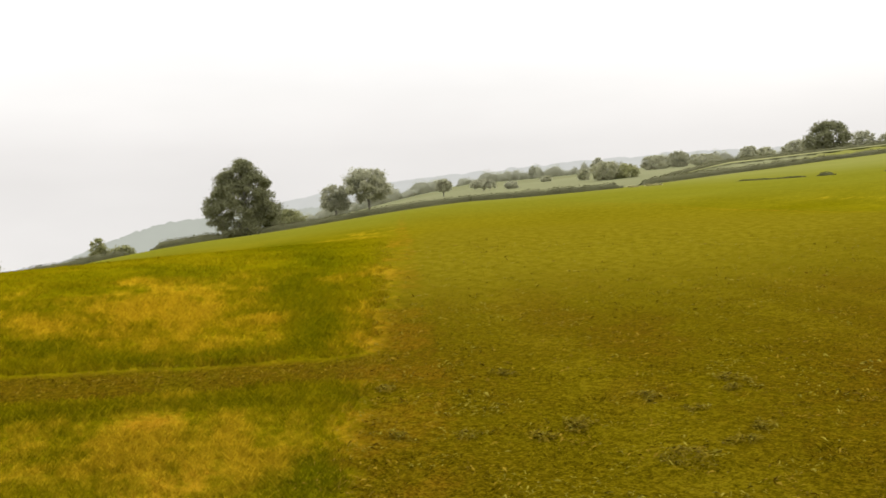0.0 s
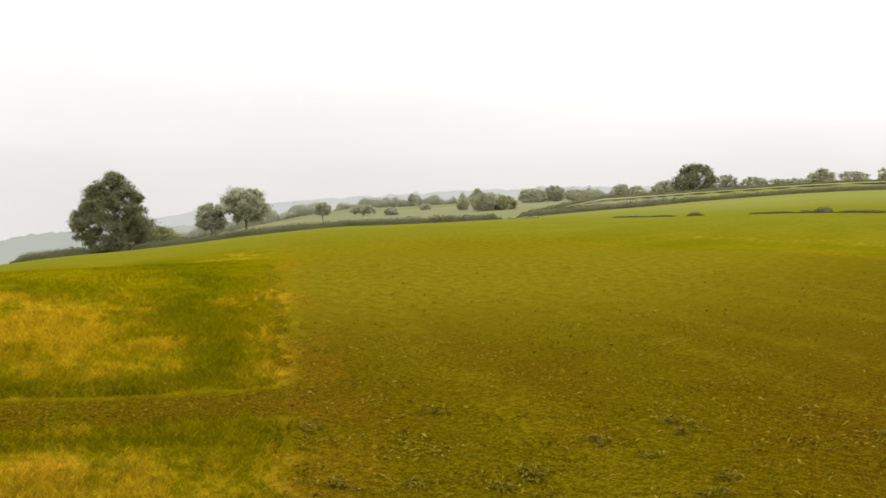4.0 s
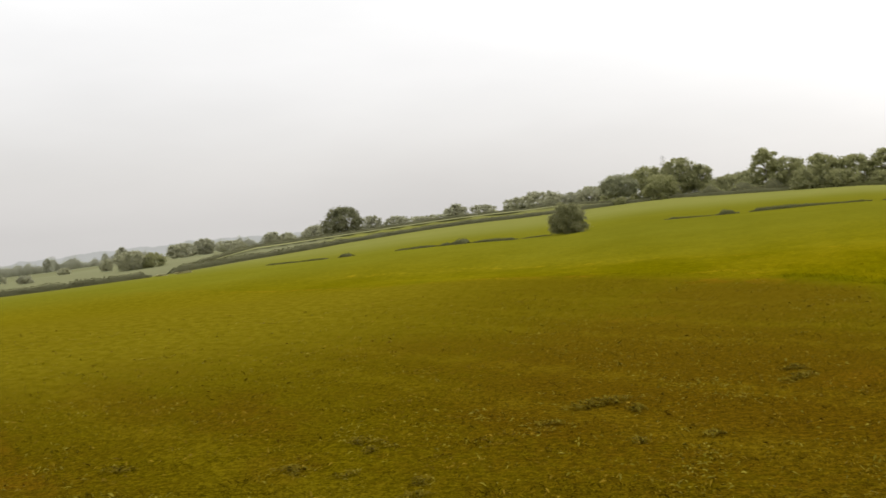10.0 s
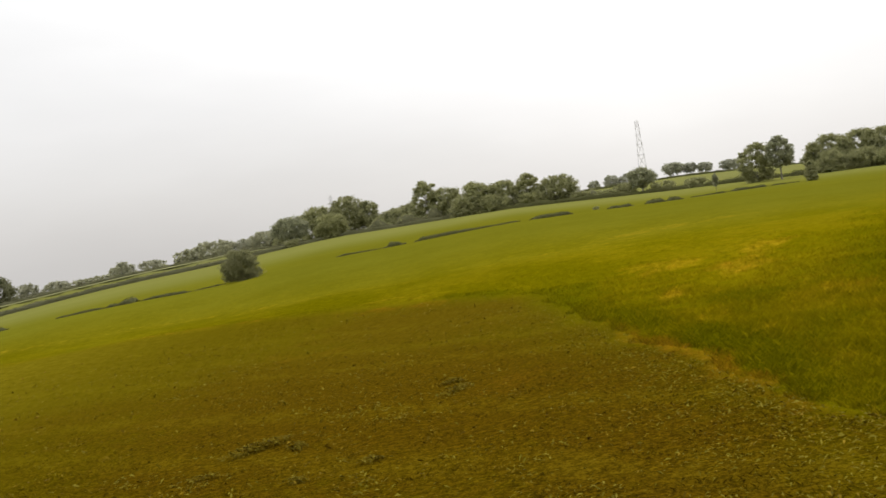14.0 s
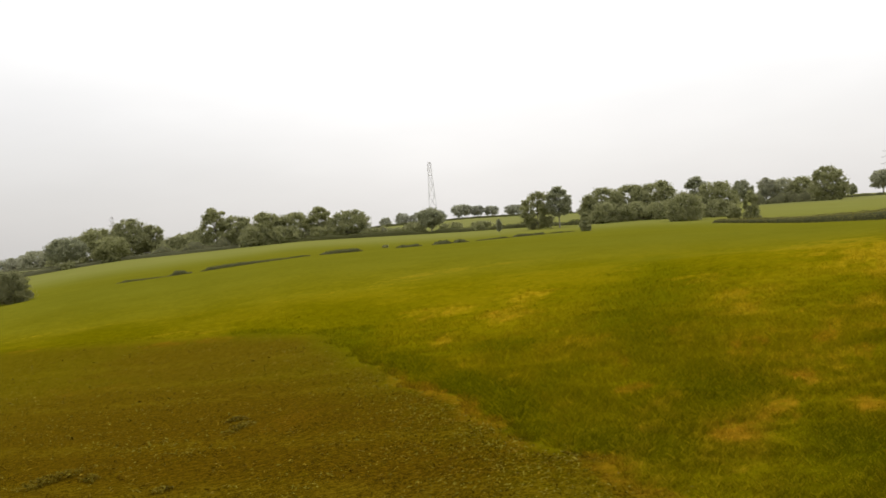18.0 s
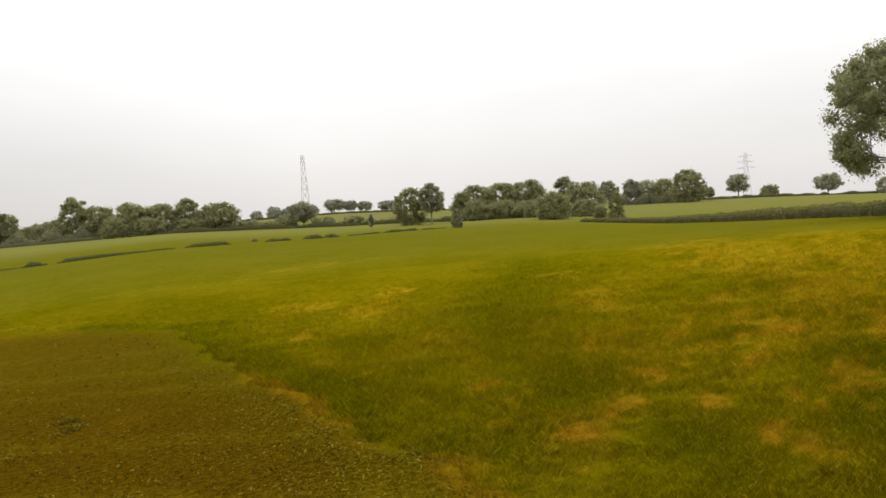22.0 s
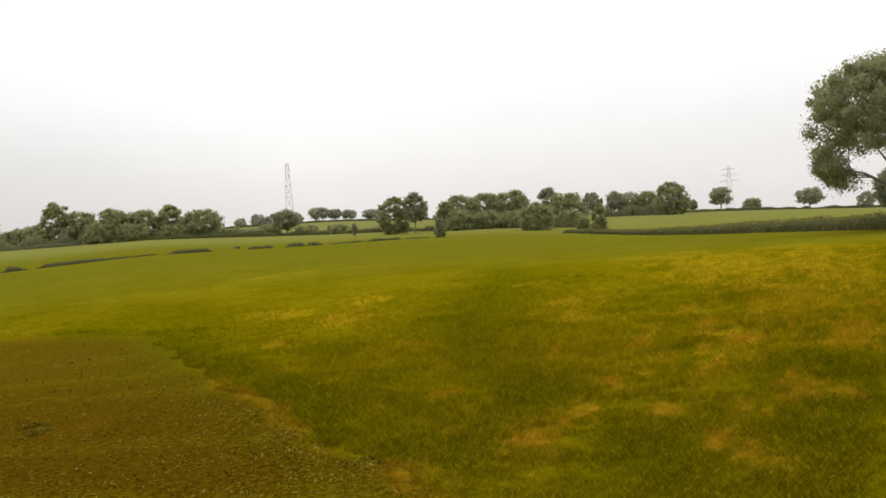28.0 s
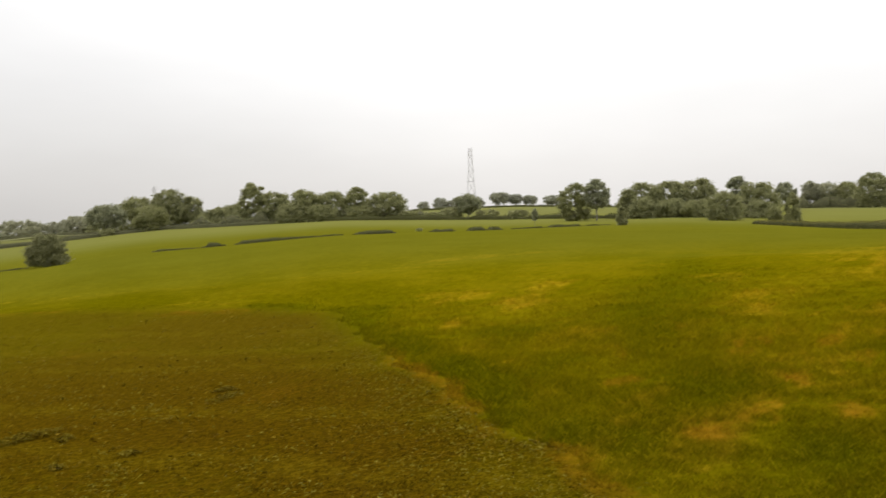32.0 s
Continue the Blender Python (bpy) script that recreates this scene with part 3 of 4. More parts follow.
def leaf_cards(centres, size, rng, out, tumble=0.6):
    """One bent leaf spray (two triangles) at each centre, facing roughly along out."""
    n = len(centres)
    c = unit(unit(out) + rng.normal(size=(n, 3)) * tumble)
    a = unit(np.cross(c, rng.normal(size=(n, 3))))
    b = np.cross(c, a)
    s = size * rng.uniform(0.55, 1.35, (n, 1))
    verts = np.stack([centres - a * s * 0.5, centres + b * s * 0.33 + c * s * 0.12, centres + a * s * 0.5, centres - b * s * 0.33 + c * s * 0.12], 1)
    return verts.reshape(-1, 3), np.arange(4 * n).reshape(n, 4)


def ball(rng, n, power):
    d = rng.normal(size=(n, 3))
    d /= np.linalg.norm(d, axis=1)[:, None]
    return d * (rng.uniform(0, 1, (n, 1)) ** power)


def make_tree(name, seed, height, width, outline, size, leaf_mat, bare_to=0.1, lobe=0.17, dense=11.0, stem=0.03, limbs=False, ragged=1.0, tumble=0.6, hollow=0.0, side=0.0, lobes=0):
    """A broad-leaved tree: trunk with limbs, and a crown of leaf sprays in lobes that fill an outline of (share of the height, share of the half width)."""
    rng = np.random.default_rng(seed)
    base = new(name)
    low = height * bare_to
    mid, half = (height + low) / 2, (height - low) / 2
    zs, rs = np.array(outline).T
    span = min(width, 1.5 * (height - low))
    lobes = lobes or int(np.clip(34 * width / span, 30, 70))
    pick = rng.uniform(zs[0], zs[-1], lobes * 8)
    pick = pick[rng.uniform(0, 1, len(pick)) < np.interp(pick, zs, rs)][:lobes]
    lobes = len(pick)
    rad = lobe * span * rng.uniform(0.7, 1.3, lobes) ** ragged
    edge = np.maximum(np.interp(pick, zs, rs) * width / 2 - rad * 0.8, 0.05)
    out = np.sqrt(rng.uniform(0.2, 1.0, lobes))
    out = np.where(pick < hollow, np.maximum(out, 0.93), out)
    way = np.arange(lobes) * 2.39996 + rng.normal(size=lobes) * 0.35
    way = np.where(pick < hollow, radians(side) + np.pi * rng.integers(0, 2, lobes) + rng.normal(size=lobes) * 0.3, way)
    centre = np.stack([np.cos(way) * edge * out, np.sin(way) * edge * out, np.clip(pick * height, rad * 0.5, height - rad * 0.8)], 1)
    # one side of a wild crown stands higher than the other
    lean = rng.uniform(0, 2 * np.pi)
    centre[:, 2] *= 1 + 0.10 * ragged * (centre[:, 0] * math.cos(lean) + centre[:, 1] * math.sin(lean)) / width
    # leaves
    share = rad ** 2 / (rad ** 2).sum()
    count = dense * width * height / size ** 2
    heart = np.array([0, 0, low + half * 0.7])
    spots, outs = [], []
    for i in range(lobes):
        n = int(count * share[i])
        b = ball(rng, n, 0.5)
        b = b * 0.86 + ball(rng, 24, 0.35)[rng.integers(0, 24, n)] * 0.5
        b[:, 2] *= 0.9
        p = centre[i] + b * rad[i]
        spots.append(p)
        outs.append(b * 0.6 + (p - heart) / half * 0.8 + np.array([0, 0, 0.3]))
    # big sprays deep in the lobes close the crown
    inner = rng.integers(0, lobes, int(count * 0.3))
    deep = centre[inner] + ball(rng, len(inner), 0.5) * rad[inner, None] * 0.72
    spots, outs = np.concatenate(spots), np.concatenate(outs)
    tall = height / np.percentile(spots[:, 2], 98.5)
    wide = width * 0.5 / np.percentile(np.abs(spots[:, :2]).max(1), 97)
    for pts in (spots, deep, centre):
        pts *= np.array([wide, wide, tall])
    spots[:, 2], deep[:, 2] = np.maximum(spots[:, 2], 0.1), np.maximum(deep[:, 2], 0.3)
    # limbs
    top = Vector((rng.normal() * 0.03 * width, rng.normal() * 0.03 * width, low + half * 0.9))
    girth = stem * min(height, width)
    strands = [[(Vector((0, 0, -0.3)), girth * 1.5), (Vector((0, 0, height * 0.03)), girth * 1.1), (Vector((top.x * 0.3, top.y * 0.3, low * 0.6 + 0.3)), girth * 0.85), (Vector((top.x * 0.7, top.y * 0.7, low + half * 0.3)), girth * 0.6), (top, girth * 0.22)]]
    arms = []
    main = min(lobes - 1, 6 + lobes // 14)
    for i in range(lobes):
        c = Vector(centre[i])
        if i < main:
            s = max(low * 0.75, min(c.z - 0.5 * math.hypot(c.x, c.y) - half * 0.2, low + half * 0.8))
            root = Vector((top.x * 0.6, top.y * 0.6, s))
            thick = girth * 0.38
        else:
            # a side branch springs from the nearest main limb
            k = int(np.argmin(((centre[:main] - centre[i]) ** 2).sum(1)))
            root = arms[k][1][0].lerp(arms[k][2][0], 0.4)
            thick = girth * 0.12
        bend = root.lerp(c, 0.5) + Vector((rng.normal() * 0.03 * width, rng.normal() * 0.03 * width, 0.05 * height + max(0.0, low * 1.15 - c.z) * 0.9))
        arms.append([(root, thick), (bend, thick * 0.55), (c, girth * 0.05)])
    if limbs:
        part("trunk", mesh_of("trunk", *tubes(strands, 8), M_BARK), base)
        for arm in arms:
            part("limb", mesh_of("limb", *tubes([arm], 5), M_BARK), base)
    else:
        part("trunk", mesh_of("trunk", *tubes(strands + arms[:main], 5), M_BARK), base)
    (v, f), (w, g) = leaf_cards(spots, size, rng, outs, tumble), leaf_cards(deep, size * 2.1, rng, deep - heart, 1.5)
    part("crown", mesh_of("crown", np.concatenate([v, w]), np.concatenate([f, g + len(v)]), leaf_mat), base)
    return base


def hedge(path, height, thick, label, step=1.0, leaf=0.32, dense=46, seed=1, uneven=0.25, mat=None, name="hedge", young=0.0):
    """A clipped or scrubby hedge along a path of (x, y): a twiggy core under a coat of leaf sprays."""
    rng = np.random.default_rng(seed)
    pts = np.array(path, float)
    seg = np.hypot(*np.diff(pts, axis=0).T)
    run = np.concatenate([[0], np.cumsum(seg)])
    n = max(int(run[-1] / step), 4) + 1
    s = np.linspace(0, run[-1], n)
    cx, cy = np.interp(s, run, pts[:, 0]), np.interp(s, run, pts[:, 1])
    tx, ty = np.gradient(cx), np.gradient(cy)
    ln = np.hypot(tx, ty)
    nx, ny = -ty / ln, tx / ln
    wave = np.interp(s, np.arange(0, run[-1] + 6, 3.0), 1 + uneven * rng.normal(size=len(np.arange(0, run[-1] + 6, 3.0))))
    wave = np.clip(wave, 0.45, 1.6)
    wave[:2] = wave[-2:] = 0.3
    wave = wave * np.clip(0.5 + 0.5 * s / max(young * run[-1], 0.01), 0, 1)
    hh, tt = height * wave, thick * (0.6 + 0.4 * wave)
    prof = ((-0.42, 0.0), (-0.5, 0.45), (-0.33, 0.82), (0.0, 0.9), (0.33, 0.82), (0.5, 0.45), (0.42, 0.0))
    k = len(prof)
    v = np.zeros((n, k, 3))
    for j, (a, b) in enumerate(prof):
        jit = rng.normal(size=n) * 0.06
        v[:, j, 0] = cx + nx * tt * (a + jit)
        v[:, j, 1] = cy + ny * tt * (a + jit)
        v[:, j, 2] = hh * b * 0.93 + (0 if b else -0.25)
    v[:, :, 2] += ground_z(v[:, :, 0], v[:, :, 1])
    i = np.arange(n - 1)[:, None] * k + np.arange(k - 1)[None]
    faces = np.stack([i, i + 1, i + 1 + k, i + k], -1).reshape(-1, 4)
    base = tagged(new(name), label, "hedge", "field hedges")
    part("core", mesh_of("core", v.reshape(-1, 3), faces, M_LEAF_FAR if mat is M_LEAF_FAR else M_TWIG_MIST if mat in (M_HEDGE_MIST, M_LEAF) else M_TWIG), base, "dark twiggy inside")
    total = int(run[-1] * dense)
    q = rng.uniform(0, n - 1.001, total)
    qi = q.astype(int)
    qf = q - qi
    get = lambda arr: arr[qi] * (1 - qf) + arr[qi + 1] * qf
    ang = rng.uniform(-0.15, math.pi + 0.15, total)
    reach = 0.5 + 0.06 * rng.normal(size=total)
    lift = np.clip(np.sin(ang), 0, 1) ** 0.7
    px = get(cx) + get(nx) * get(tt) * np.cos(ang) * reach
    py = get(cy) + get(ny) * get(tt) * np.cos(ang) * reach
    pz = ground_z(px, py) + get(hh) * np.clip(lift + 0.07 * rng.normal(size=total), 0.02, 1.15)
    part("foliage", mesh_of("foliage", *leaf_cards(np.stack([px, py, pz], 1), leaf, rng, np.stack([get(nx) * np.cos(ang), get(ny) * np.cos(ang), lift + 0.2], 1)), mat or M_HEDGE), base)
    return base


def polar(bearing, r):
    return (r * math.sin(radians(bearing)), r * math.cos(radians(bearing)))


# ---------------------------------------------------------------- ground
rad = np.concatenate([[0.0], 0.4 * (4600 / 0.4) ** (np.arange(400) / 399)])
turn = np.radians(np.concatenate([np.arange(-80, 62, 0.25), np.arange(62, 280, 4.0)]))
gx, gy = rad[:, None] * np.sin(turn)[None], rad[:, None] * np.cos(turn)[None]
gz = ground_z(gx, gy)
gz = gz + hummocks(gx, gy)
nr, na = gx.shape
gi = np.arange(nr - 1)[:, None] * na + np.arange(na)[None]
gj = np.arange(nr - 1)[:, None] * na + (np.arange(na)[None] + 1) % na
gfaces = np.stack([gi, gi + na, gj + na, gj], -1).reshape(-1, 4)
ground = new("ground", mesh_of("ground", np.stack([gx, gy, gz], -1).reshape(-1, 3), gfaces, M_GROUND))
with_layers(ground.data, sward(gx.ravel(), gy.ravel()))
ground.data.polygons.foreach_set("use_smooth", np.ones(len(gfaces), bool))
tagged(ground, "green and straw-coloured meadow with a mown olive strip", "ground", kind="structure")

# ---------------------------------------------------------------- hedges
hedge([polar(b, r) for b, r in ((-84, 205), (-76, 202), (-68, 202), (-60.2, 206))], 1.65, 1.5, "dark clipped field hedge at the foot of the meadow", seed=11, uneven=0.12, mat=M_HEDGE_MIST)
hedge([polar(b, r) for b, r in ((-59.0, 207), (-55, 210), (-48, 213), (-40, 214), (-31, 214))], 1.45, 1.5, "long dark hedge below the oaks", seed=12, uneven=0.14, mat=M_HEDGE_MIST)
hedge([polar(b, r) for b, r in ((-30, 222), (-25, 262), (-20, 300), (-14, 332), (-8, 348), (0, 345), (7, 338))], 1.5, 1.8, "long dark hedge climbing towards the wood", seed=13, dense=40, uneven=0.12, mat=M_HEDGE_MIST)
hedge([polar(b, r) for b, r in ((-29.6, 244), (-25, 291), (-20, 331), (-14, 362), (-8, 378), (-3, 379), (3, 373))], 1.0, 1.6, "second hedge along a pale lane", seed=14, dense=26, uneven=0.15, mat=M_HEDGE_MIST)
hedge([polar(b, r) for b, r in ((7, 336), (13, 330), (18, 325), (23, 305), (26, 285), (28, 268))], 1.5, 1.6, "low hedge at the edge of the wood", seed=15, dense=34)
hedge([polar(b, r) for b, r in ((34.5, 205), (37, 188), (41, 165), (46, 132), (50, 112), (54, 98), (60, 84), (68, 74))], 1.45, 2.2, "thick olive hedge leading up to the great oak", seed=16, dense=130, leaf=0.2, step=0.6, uneven=0.06, mat=M_HEDGE_OLIVE, young=0.5)
hedge([polar(b, r) for b, r in ((40, 470), (45, 500), (50, 520), (58, 530))], 1.4, 1.6, "thin hedge along the skyline", seed=17, dense=10)
hedge([polar(b, r) for b, r in ((14, 600), (19, 605), (24, 590), (28, 560))], 1.4, 1.6, "thin hedge along the far field", seed=18, dense=10)


def thicket(points, height, thick, label, seed, mat=None):
    base = hedge([polar(b, r) for b, r in points], height, thick, label, step=1.2, leaf=0.55, dense=44, seed=seed, uneven=0.38, mat=mat or M_LEAF, name="thicket")
    return tagged(base, label, "thicket", "thickets")


thicket(((1.0, 349), (6.0, 346), (11.0, 341), (15.5, 336)), 3.6, 6.0, "dark undergrowth along the foot of the wood", 61)
thicket(((27.0, 284), (29.5, 283), (32.0, 276), (34.8, 268)), 4.2, 7.0, "dense undergrowth below the corner wood", 62)
thicket(((36.6, 446), (38.5, 448), (40.6, 440)), 4.0, 7.0, "undergrowth below the round-headed trees", 63)
thicket(((-11.0, 436), (-7.0, 440), (-3.5, 432)), 4.2, 7.0, "undergrowth of the distant tree belt", 64)
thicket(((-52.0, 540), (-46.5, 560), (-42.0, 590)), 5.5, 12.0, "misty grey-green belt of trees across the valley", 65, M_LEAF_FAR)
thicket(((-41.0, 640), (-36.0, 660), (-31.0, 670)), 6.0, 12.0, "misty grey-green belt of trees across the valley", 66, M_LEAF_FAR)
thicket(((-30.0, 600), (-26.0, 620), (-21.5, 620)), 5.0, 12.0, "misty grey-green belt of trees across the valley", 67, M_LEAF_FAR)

lane_b = np.linspace(-29, 8, 120)
lane_r = np.interp(lane_b, [p[0] for p in LANE], [p[1] for p in LANE])
lane_rows = lane_r[:, None] + np.array([10.0, 13.0, 16.0, 19.0])[None]
lane_x, lane_y = lane_rows * np.sin(np.radians(lane_b))[:, None], lane_rows * np.cos(np.radians(lane_b))[:, None]
lane_i = np.arange(119)[:, None] * 4 + np.arange(3)[None]
lane = new("lane", mesh_of("lane", np.stack([lane_x, lane_y, ground_z(lane_x, lane_y) + 0.15], -1).reshape(-1, 3), np.stack([lane_i, lane_i + 1, lane_i + 5, lane_i + 4], -1).reshape(-1, 4), M_LANE))
tagged(lane, "pale grassy strip of lane between two hedges", "lane", kind="structure")


def ditch_r(b):
    return float(np.interp(b, (-30, -10, 0, 10, 20, 28), (210, 150, 141, 142, 172, 202)))


def scrub(b0, b1, height, thick, seed, label="low broken hedge remnant in the pasture"):
    n = max(int(abs(b1 - b0) / 0.5), 2)
    hedge([polar(b0 + (b1 - b0) * i / n, ditch_r(b0 + (b1 - b0) * i / n)) for i in range(n + 1)], height, thick, label, step=0.5, leaf=0.2, dense=60, seed=seed, uneven=0.45)


for b0, b1, hgt, thk, sd in ((-24.5, -20.8, 0.35, 0.9, 31), (-20.2, -19.3, 0.8, 1.2, 32), (-16.8, -14.2, 0.45, 0.9, 33), (-14.1, -12.4, 1.0, 1.6, 34), (-12.2, -9.4, 0.45, 0.9, 35), (-9.2, -7.4, 0.3, 0.8, 36), (-0.8, 1.9, 0.35, 0.8, 37), (2.0, 3.4, 0.9, 1.3, 38), (3.9, 8.9, 0.75, 1.2, 39), (8.6, 10.3, 0.55, 1.0, 40), (11.0, 13.4, 0.85, 1.3, 41), (15.6, 17.0, 0.85, 1.4, 42), (17.8, 18.9, 0.9, 1.4, 43), (19.0, 19.9, 0.8, 1.3, 44), (20.4, 22.4, 0.3, 0.8, 45), (22.6, 24.6, 0.6, 1.1, 46), (24.8, 26.3, 0.35, 0.8, 47)):
    scrub(b0, b1, hgt * 0.58, thk, sd)

# ---------------------------------------------------------------- trees
# outlines of crowns, from the foot up
ROUND = ((0.0, 0.62), (0.12, 0.88), (0.35, 1.0), (0.6, 0.97), (0.8, 0.78), (0.93, 0.5), (1.0, 0.15))
DOME = ((0.0, 0.84), (0.15, 0.97), (0.35, 1.0), (0.55, 0.96), (0.75, 0.8), (0.9, 0.55), (1.0, 0.25))
STEMMED = ((0.30, 0.6), (0.38, 0.9), (0.54, 1.0), (0.74, 0.96), (0.88, 0.72), (1.0, 0.2))
SPREADING = ((0.03, 0.9), (0.15, 1.0), (0.3, 0.95), (0.5, 0.84), (0.7, 0.66), (0.85, 0.42), (1.0, 0.1))
HIGH = ((0.27, 0.72), (0.32, 0.84), (0.38, 0.92), (0.5, 0.97), (0.62, 1.0), (0.75, 0.95), (0.87, 0.76), (0.95, 0.5), (1.0, 0.12))
TUFT = ((0.0, 0.95), (0.2, 1.0), (0.45, 0.97), (0.7, 0.85), (0.9, 0.5), (1.0, 0.15))
# kind: name, outline, leaves, bare share of the stem, label, category
KINDS = {
    "oak": ("tree", ROUND, M_LEAF, 0.1, "round dark green broad-leaved tree by the hedge", "tree"),
    "dome": ("tree", DOME, M_LEAF_DARK, 0.1, "broad domed oak standing alone in the hedge", "tree"),
    "pale_dome": ("tree", DOME, M_LEAF, 0.1, "broad domed oak at the edge of the wood", "tree"),
    "open": ("tree", STEMMED, M_LEAF_PALE, 0.24, "pale green tree with bare trunk and open crown", "tree"),
    "wood": ("tree", ROUND, M_LEAF, 0.1, "dense dark tree of the field-edge wood", "tree"),
    "bush": ("bush", TUFT, M_LEAF, 0.0, "dark green rounded hawthorn bush", "bush"),
    "bush2": ("bush", DOME, M_LEAF_THORN, 0.0, "solitary round thorn bush in the pasture", "bush"),
    "great": ("oak_tree", SPREADING, M_LEAF_DARK, 0.1, "great dark spreading oak standing over the hedge", "tree"),
    "giant": ("oak_tree", HIGH, M_LEAF_OAK, 0.28, "huge old oak with drooping boughs beside the hedge", "tree"),
    "sapling": ("sapling", STEMMED, M_LEAF_PALE, 0.15, "thin young sapling in the open field", "tree"),
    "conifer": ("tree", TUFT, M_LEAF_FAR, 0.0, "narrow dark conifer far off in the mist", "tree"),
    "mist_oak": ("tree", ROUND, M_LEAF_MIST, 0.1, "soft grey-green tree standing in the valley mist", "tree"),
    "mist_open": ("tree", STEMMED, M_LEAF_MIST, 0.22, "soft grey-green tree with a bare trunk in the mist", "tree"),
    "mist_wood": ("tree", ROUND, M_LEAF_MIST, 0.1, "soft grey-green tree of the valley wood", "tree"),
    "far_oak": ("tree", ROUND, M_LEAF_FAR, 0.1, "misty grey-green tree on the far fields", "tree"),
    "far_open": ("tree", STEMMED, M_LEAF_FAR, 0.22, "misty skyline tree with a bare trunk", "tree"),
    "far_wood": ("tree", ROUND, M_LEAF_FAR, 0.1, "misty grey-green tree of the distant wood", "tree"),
}
tree_seed = iter(range(100, 400))


def tree(kind, x, y, height, width):
    r = math.hypot(x, y)
    if kind in ("oak", "open", "wood"):
        # trees farther off take leaf colours with the haze painted in
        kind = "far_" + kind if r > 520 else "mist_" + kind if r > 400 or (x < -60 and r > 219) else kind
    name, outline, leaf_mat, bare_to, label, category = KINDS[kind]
    seed, size = next(tree_seed), min(max(r * 0.00155, 0.2), 0.85)
    width *= 1.2 if "wood" in kind else 0.96 if "dome" in kind or kind == "mist_open" else 1.16 if kind == "far_open" else 1.04
    more = dict(stem=0.033, limbs=True, tumble=1.1, lobe=0.125, lobes=90)
    if kind == "giant":
        more = dict(stem=0.03, limbs=True, lobe=0.07, lobes=260, dense=9.0, ragged=1.4, tumble=0.8, hollow=0.46, side=127)
        size, width, height = 0.2, width * 0.735, height * 0.985
    elif kind == "great":
        more = dict(stem=0.035, limbs=True, lobe=0.08, lobes=200, dense=14.0, ragged=1.2, tumble=1.1)
    elif "dome" in kind:
        more = dict(lobe=0.1, lobes=230, ragged=0.4, tumble=1.1)
    elif kind == "bush2":
        more = dict(lobe=0.12, lobes=190, dense=14.0, tumble=1.0, ragged=0.9)
        size, width = 0.16, width * 0.88
    elif "wood" in kind or kind in ("bush", "conifer"):
        more = dict(lobe=0.11 if "wood" in kind else 0.15, stem=0.025, lobes=140 if "wood" in kind else 80, ragged=0.8, tumble=1.1)
    elif "oak" in kind:
        more = dict(lobe=0.11, lobes=130, ragged=0.9, tumble=1.1)
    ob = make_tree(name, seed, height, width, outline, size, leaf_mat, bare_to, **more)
    ob.matrix_basis = pose(x, y, float(ground_z(x, y)) - 0.05)
    return tagged(ob, label, category, "bushes" if category == "bush" else "trees")


tree("great", -173.8, 127.9, 16.2, 15.6)
tree("oak", -211.1, 85.5, 7.2, 6.8)
tree("bush", -180.3, 146.0, 4.6, 8.0)
tree("mist_open", -170.5, 152.5, 8.2, 7.2)
tree("mist_open", -162.2, 155.6, 10.6, 11.0)
tree("bush", -180.0, 144.4, 3.3, 7.1)
tree("bush", -204.7, 109.4, 5.1, 3.9)
tree("bush", -204.0, 115.0, 2.5, 5.6)
tree("open", -213.6, 239.3, 5.8, 6.1)
tree("open", -209.7, 255.8, 3.9, 9.0)
tree("oak", -202.1, 261.8, 2.6, 4.3)
tree("conifer", -369.1, 499.1, 7.6, 5.2)
tree("oak", -245.2, 341.9, 2.6, 5.0)
tree("oak", -192.9, 292.9, 4.1, 4.2)
tree("open", -167.0, 262.0, 7.1, 4.4)
tree("wood", -162.1, 259.3, 5.5, 8.0)
tree("bush", -157.0, 262.4, 4.2, 7.6)
tree("wood", -205.2, 367.3, 5.8, 10.0)
tree("oak", -199.4, 376.2, 6.7, 8.6)
tree("wood", -196.4, 394.5, 4.5, 12.6)
tree("open", -156.9, 352.4, 6.0, 6.4)
tree("oak", -169.0, 396.2, 5.2, 7.7)
tree("wood", -165.2, 419.4, 7.3, 9.1)
tree("dome", -117.0, 325.3, 10.5, 15.2)
tree("oak", -139.8, 428.1, 8.0, 9.6)
tree("wood", -128.3, 431.7, 6.4, 10.2)
tree("wood", -120.6, 444.2, 4.9, 9.8)
tree("wood", -112.7, 446.3, 4.9, 10.9)
tree("oak", -97.8, 424.2, 8.2, 10.3)
tree("wood", -88.7, 441.5, 6.6, 11.8)
tree("wood", -69.7, 434.7, 7.9, 12.6)
tree("wood", -58.9, 431.3, 9.1, 16.6)
tree("wood", -47.1, 437.7, 7.2, 11.5)
tree("wood", -36.2, 428.7, 8.3, 12.3)
tree("open", -20.1, 351.7, 10.3, 12.6)
tree("bush", -19.6, 342.7, 2.5, 4.5)
tree("wood", -10.4, 372.1, 12.0, 11.9)
tree("oak", -4.9, 347.2, 8.3, 11.6)
tree("oak", 1.5, 368.2, 13.7, 13.6)
tree("wood", 9.1, 365.1, 10.8, 9.1)
tree("wood", 23.2, 359.4, 7.3, 12.0)
tree("bush", 16.2, 369.8, 5.9, 8.8)
tree("oak", 30.8, 350.8, 14.5, 9.6)
tree("wood", 38.1, 347.3, 10.8, 10.4)
tree("wood", 48.0, 341.0, 10.9, 10.3)
tree("wood", 57.6, 339.5, 10.0, 11.1)
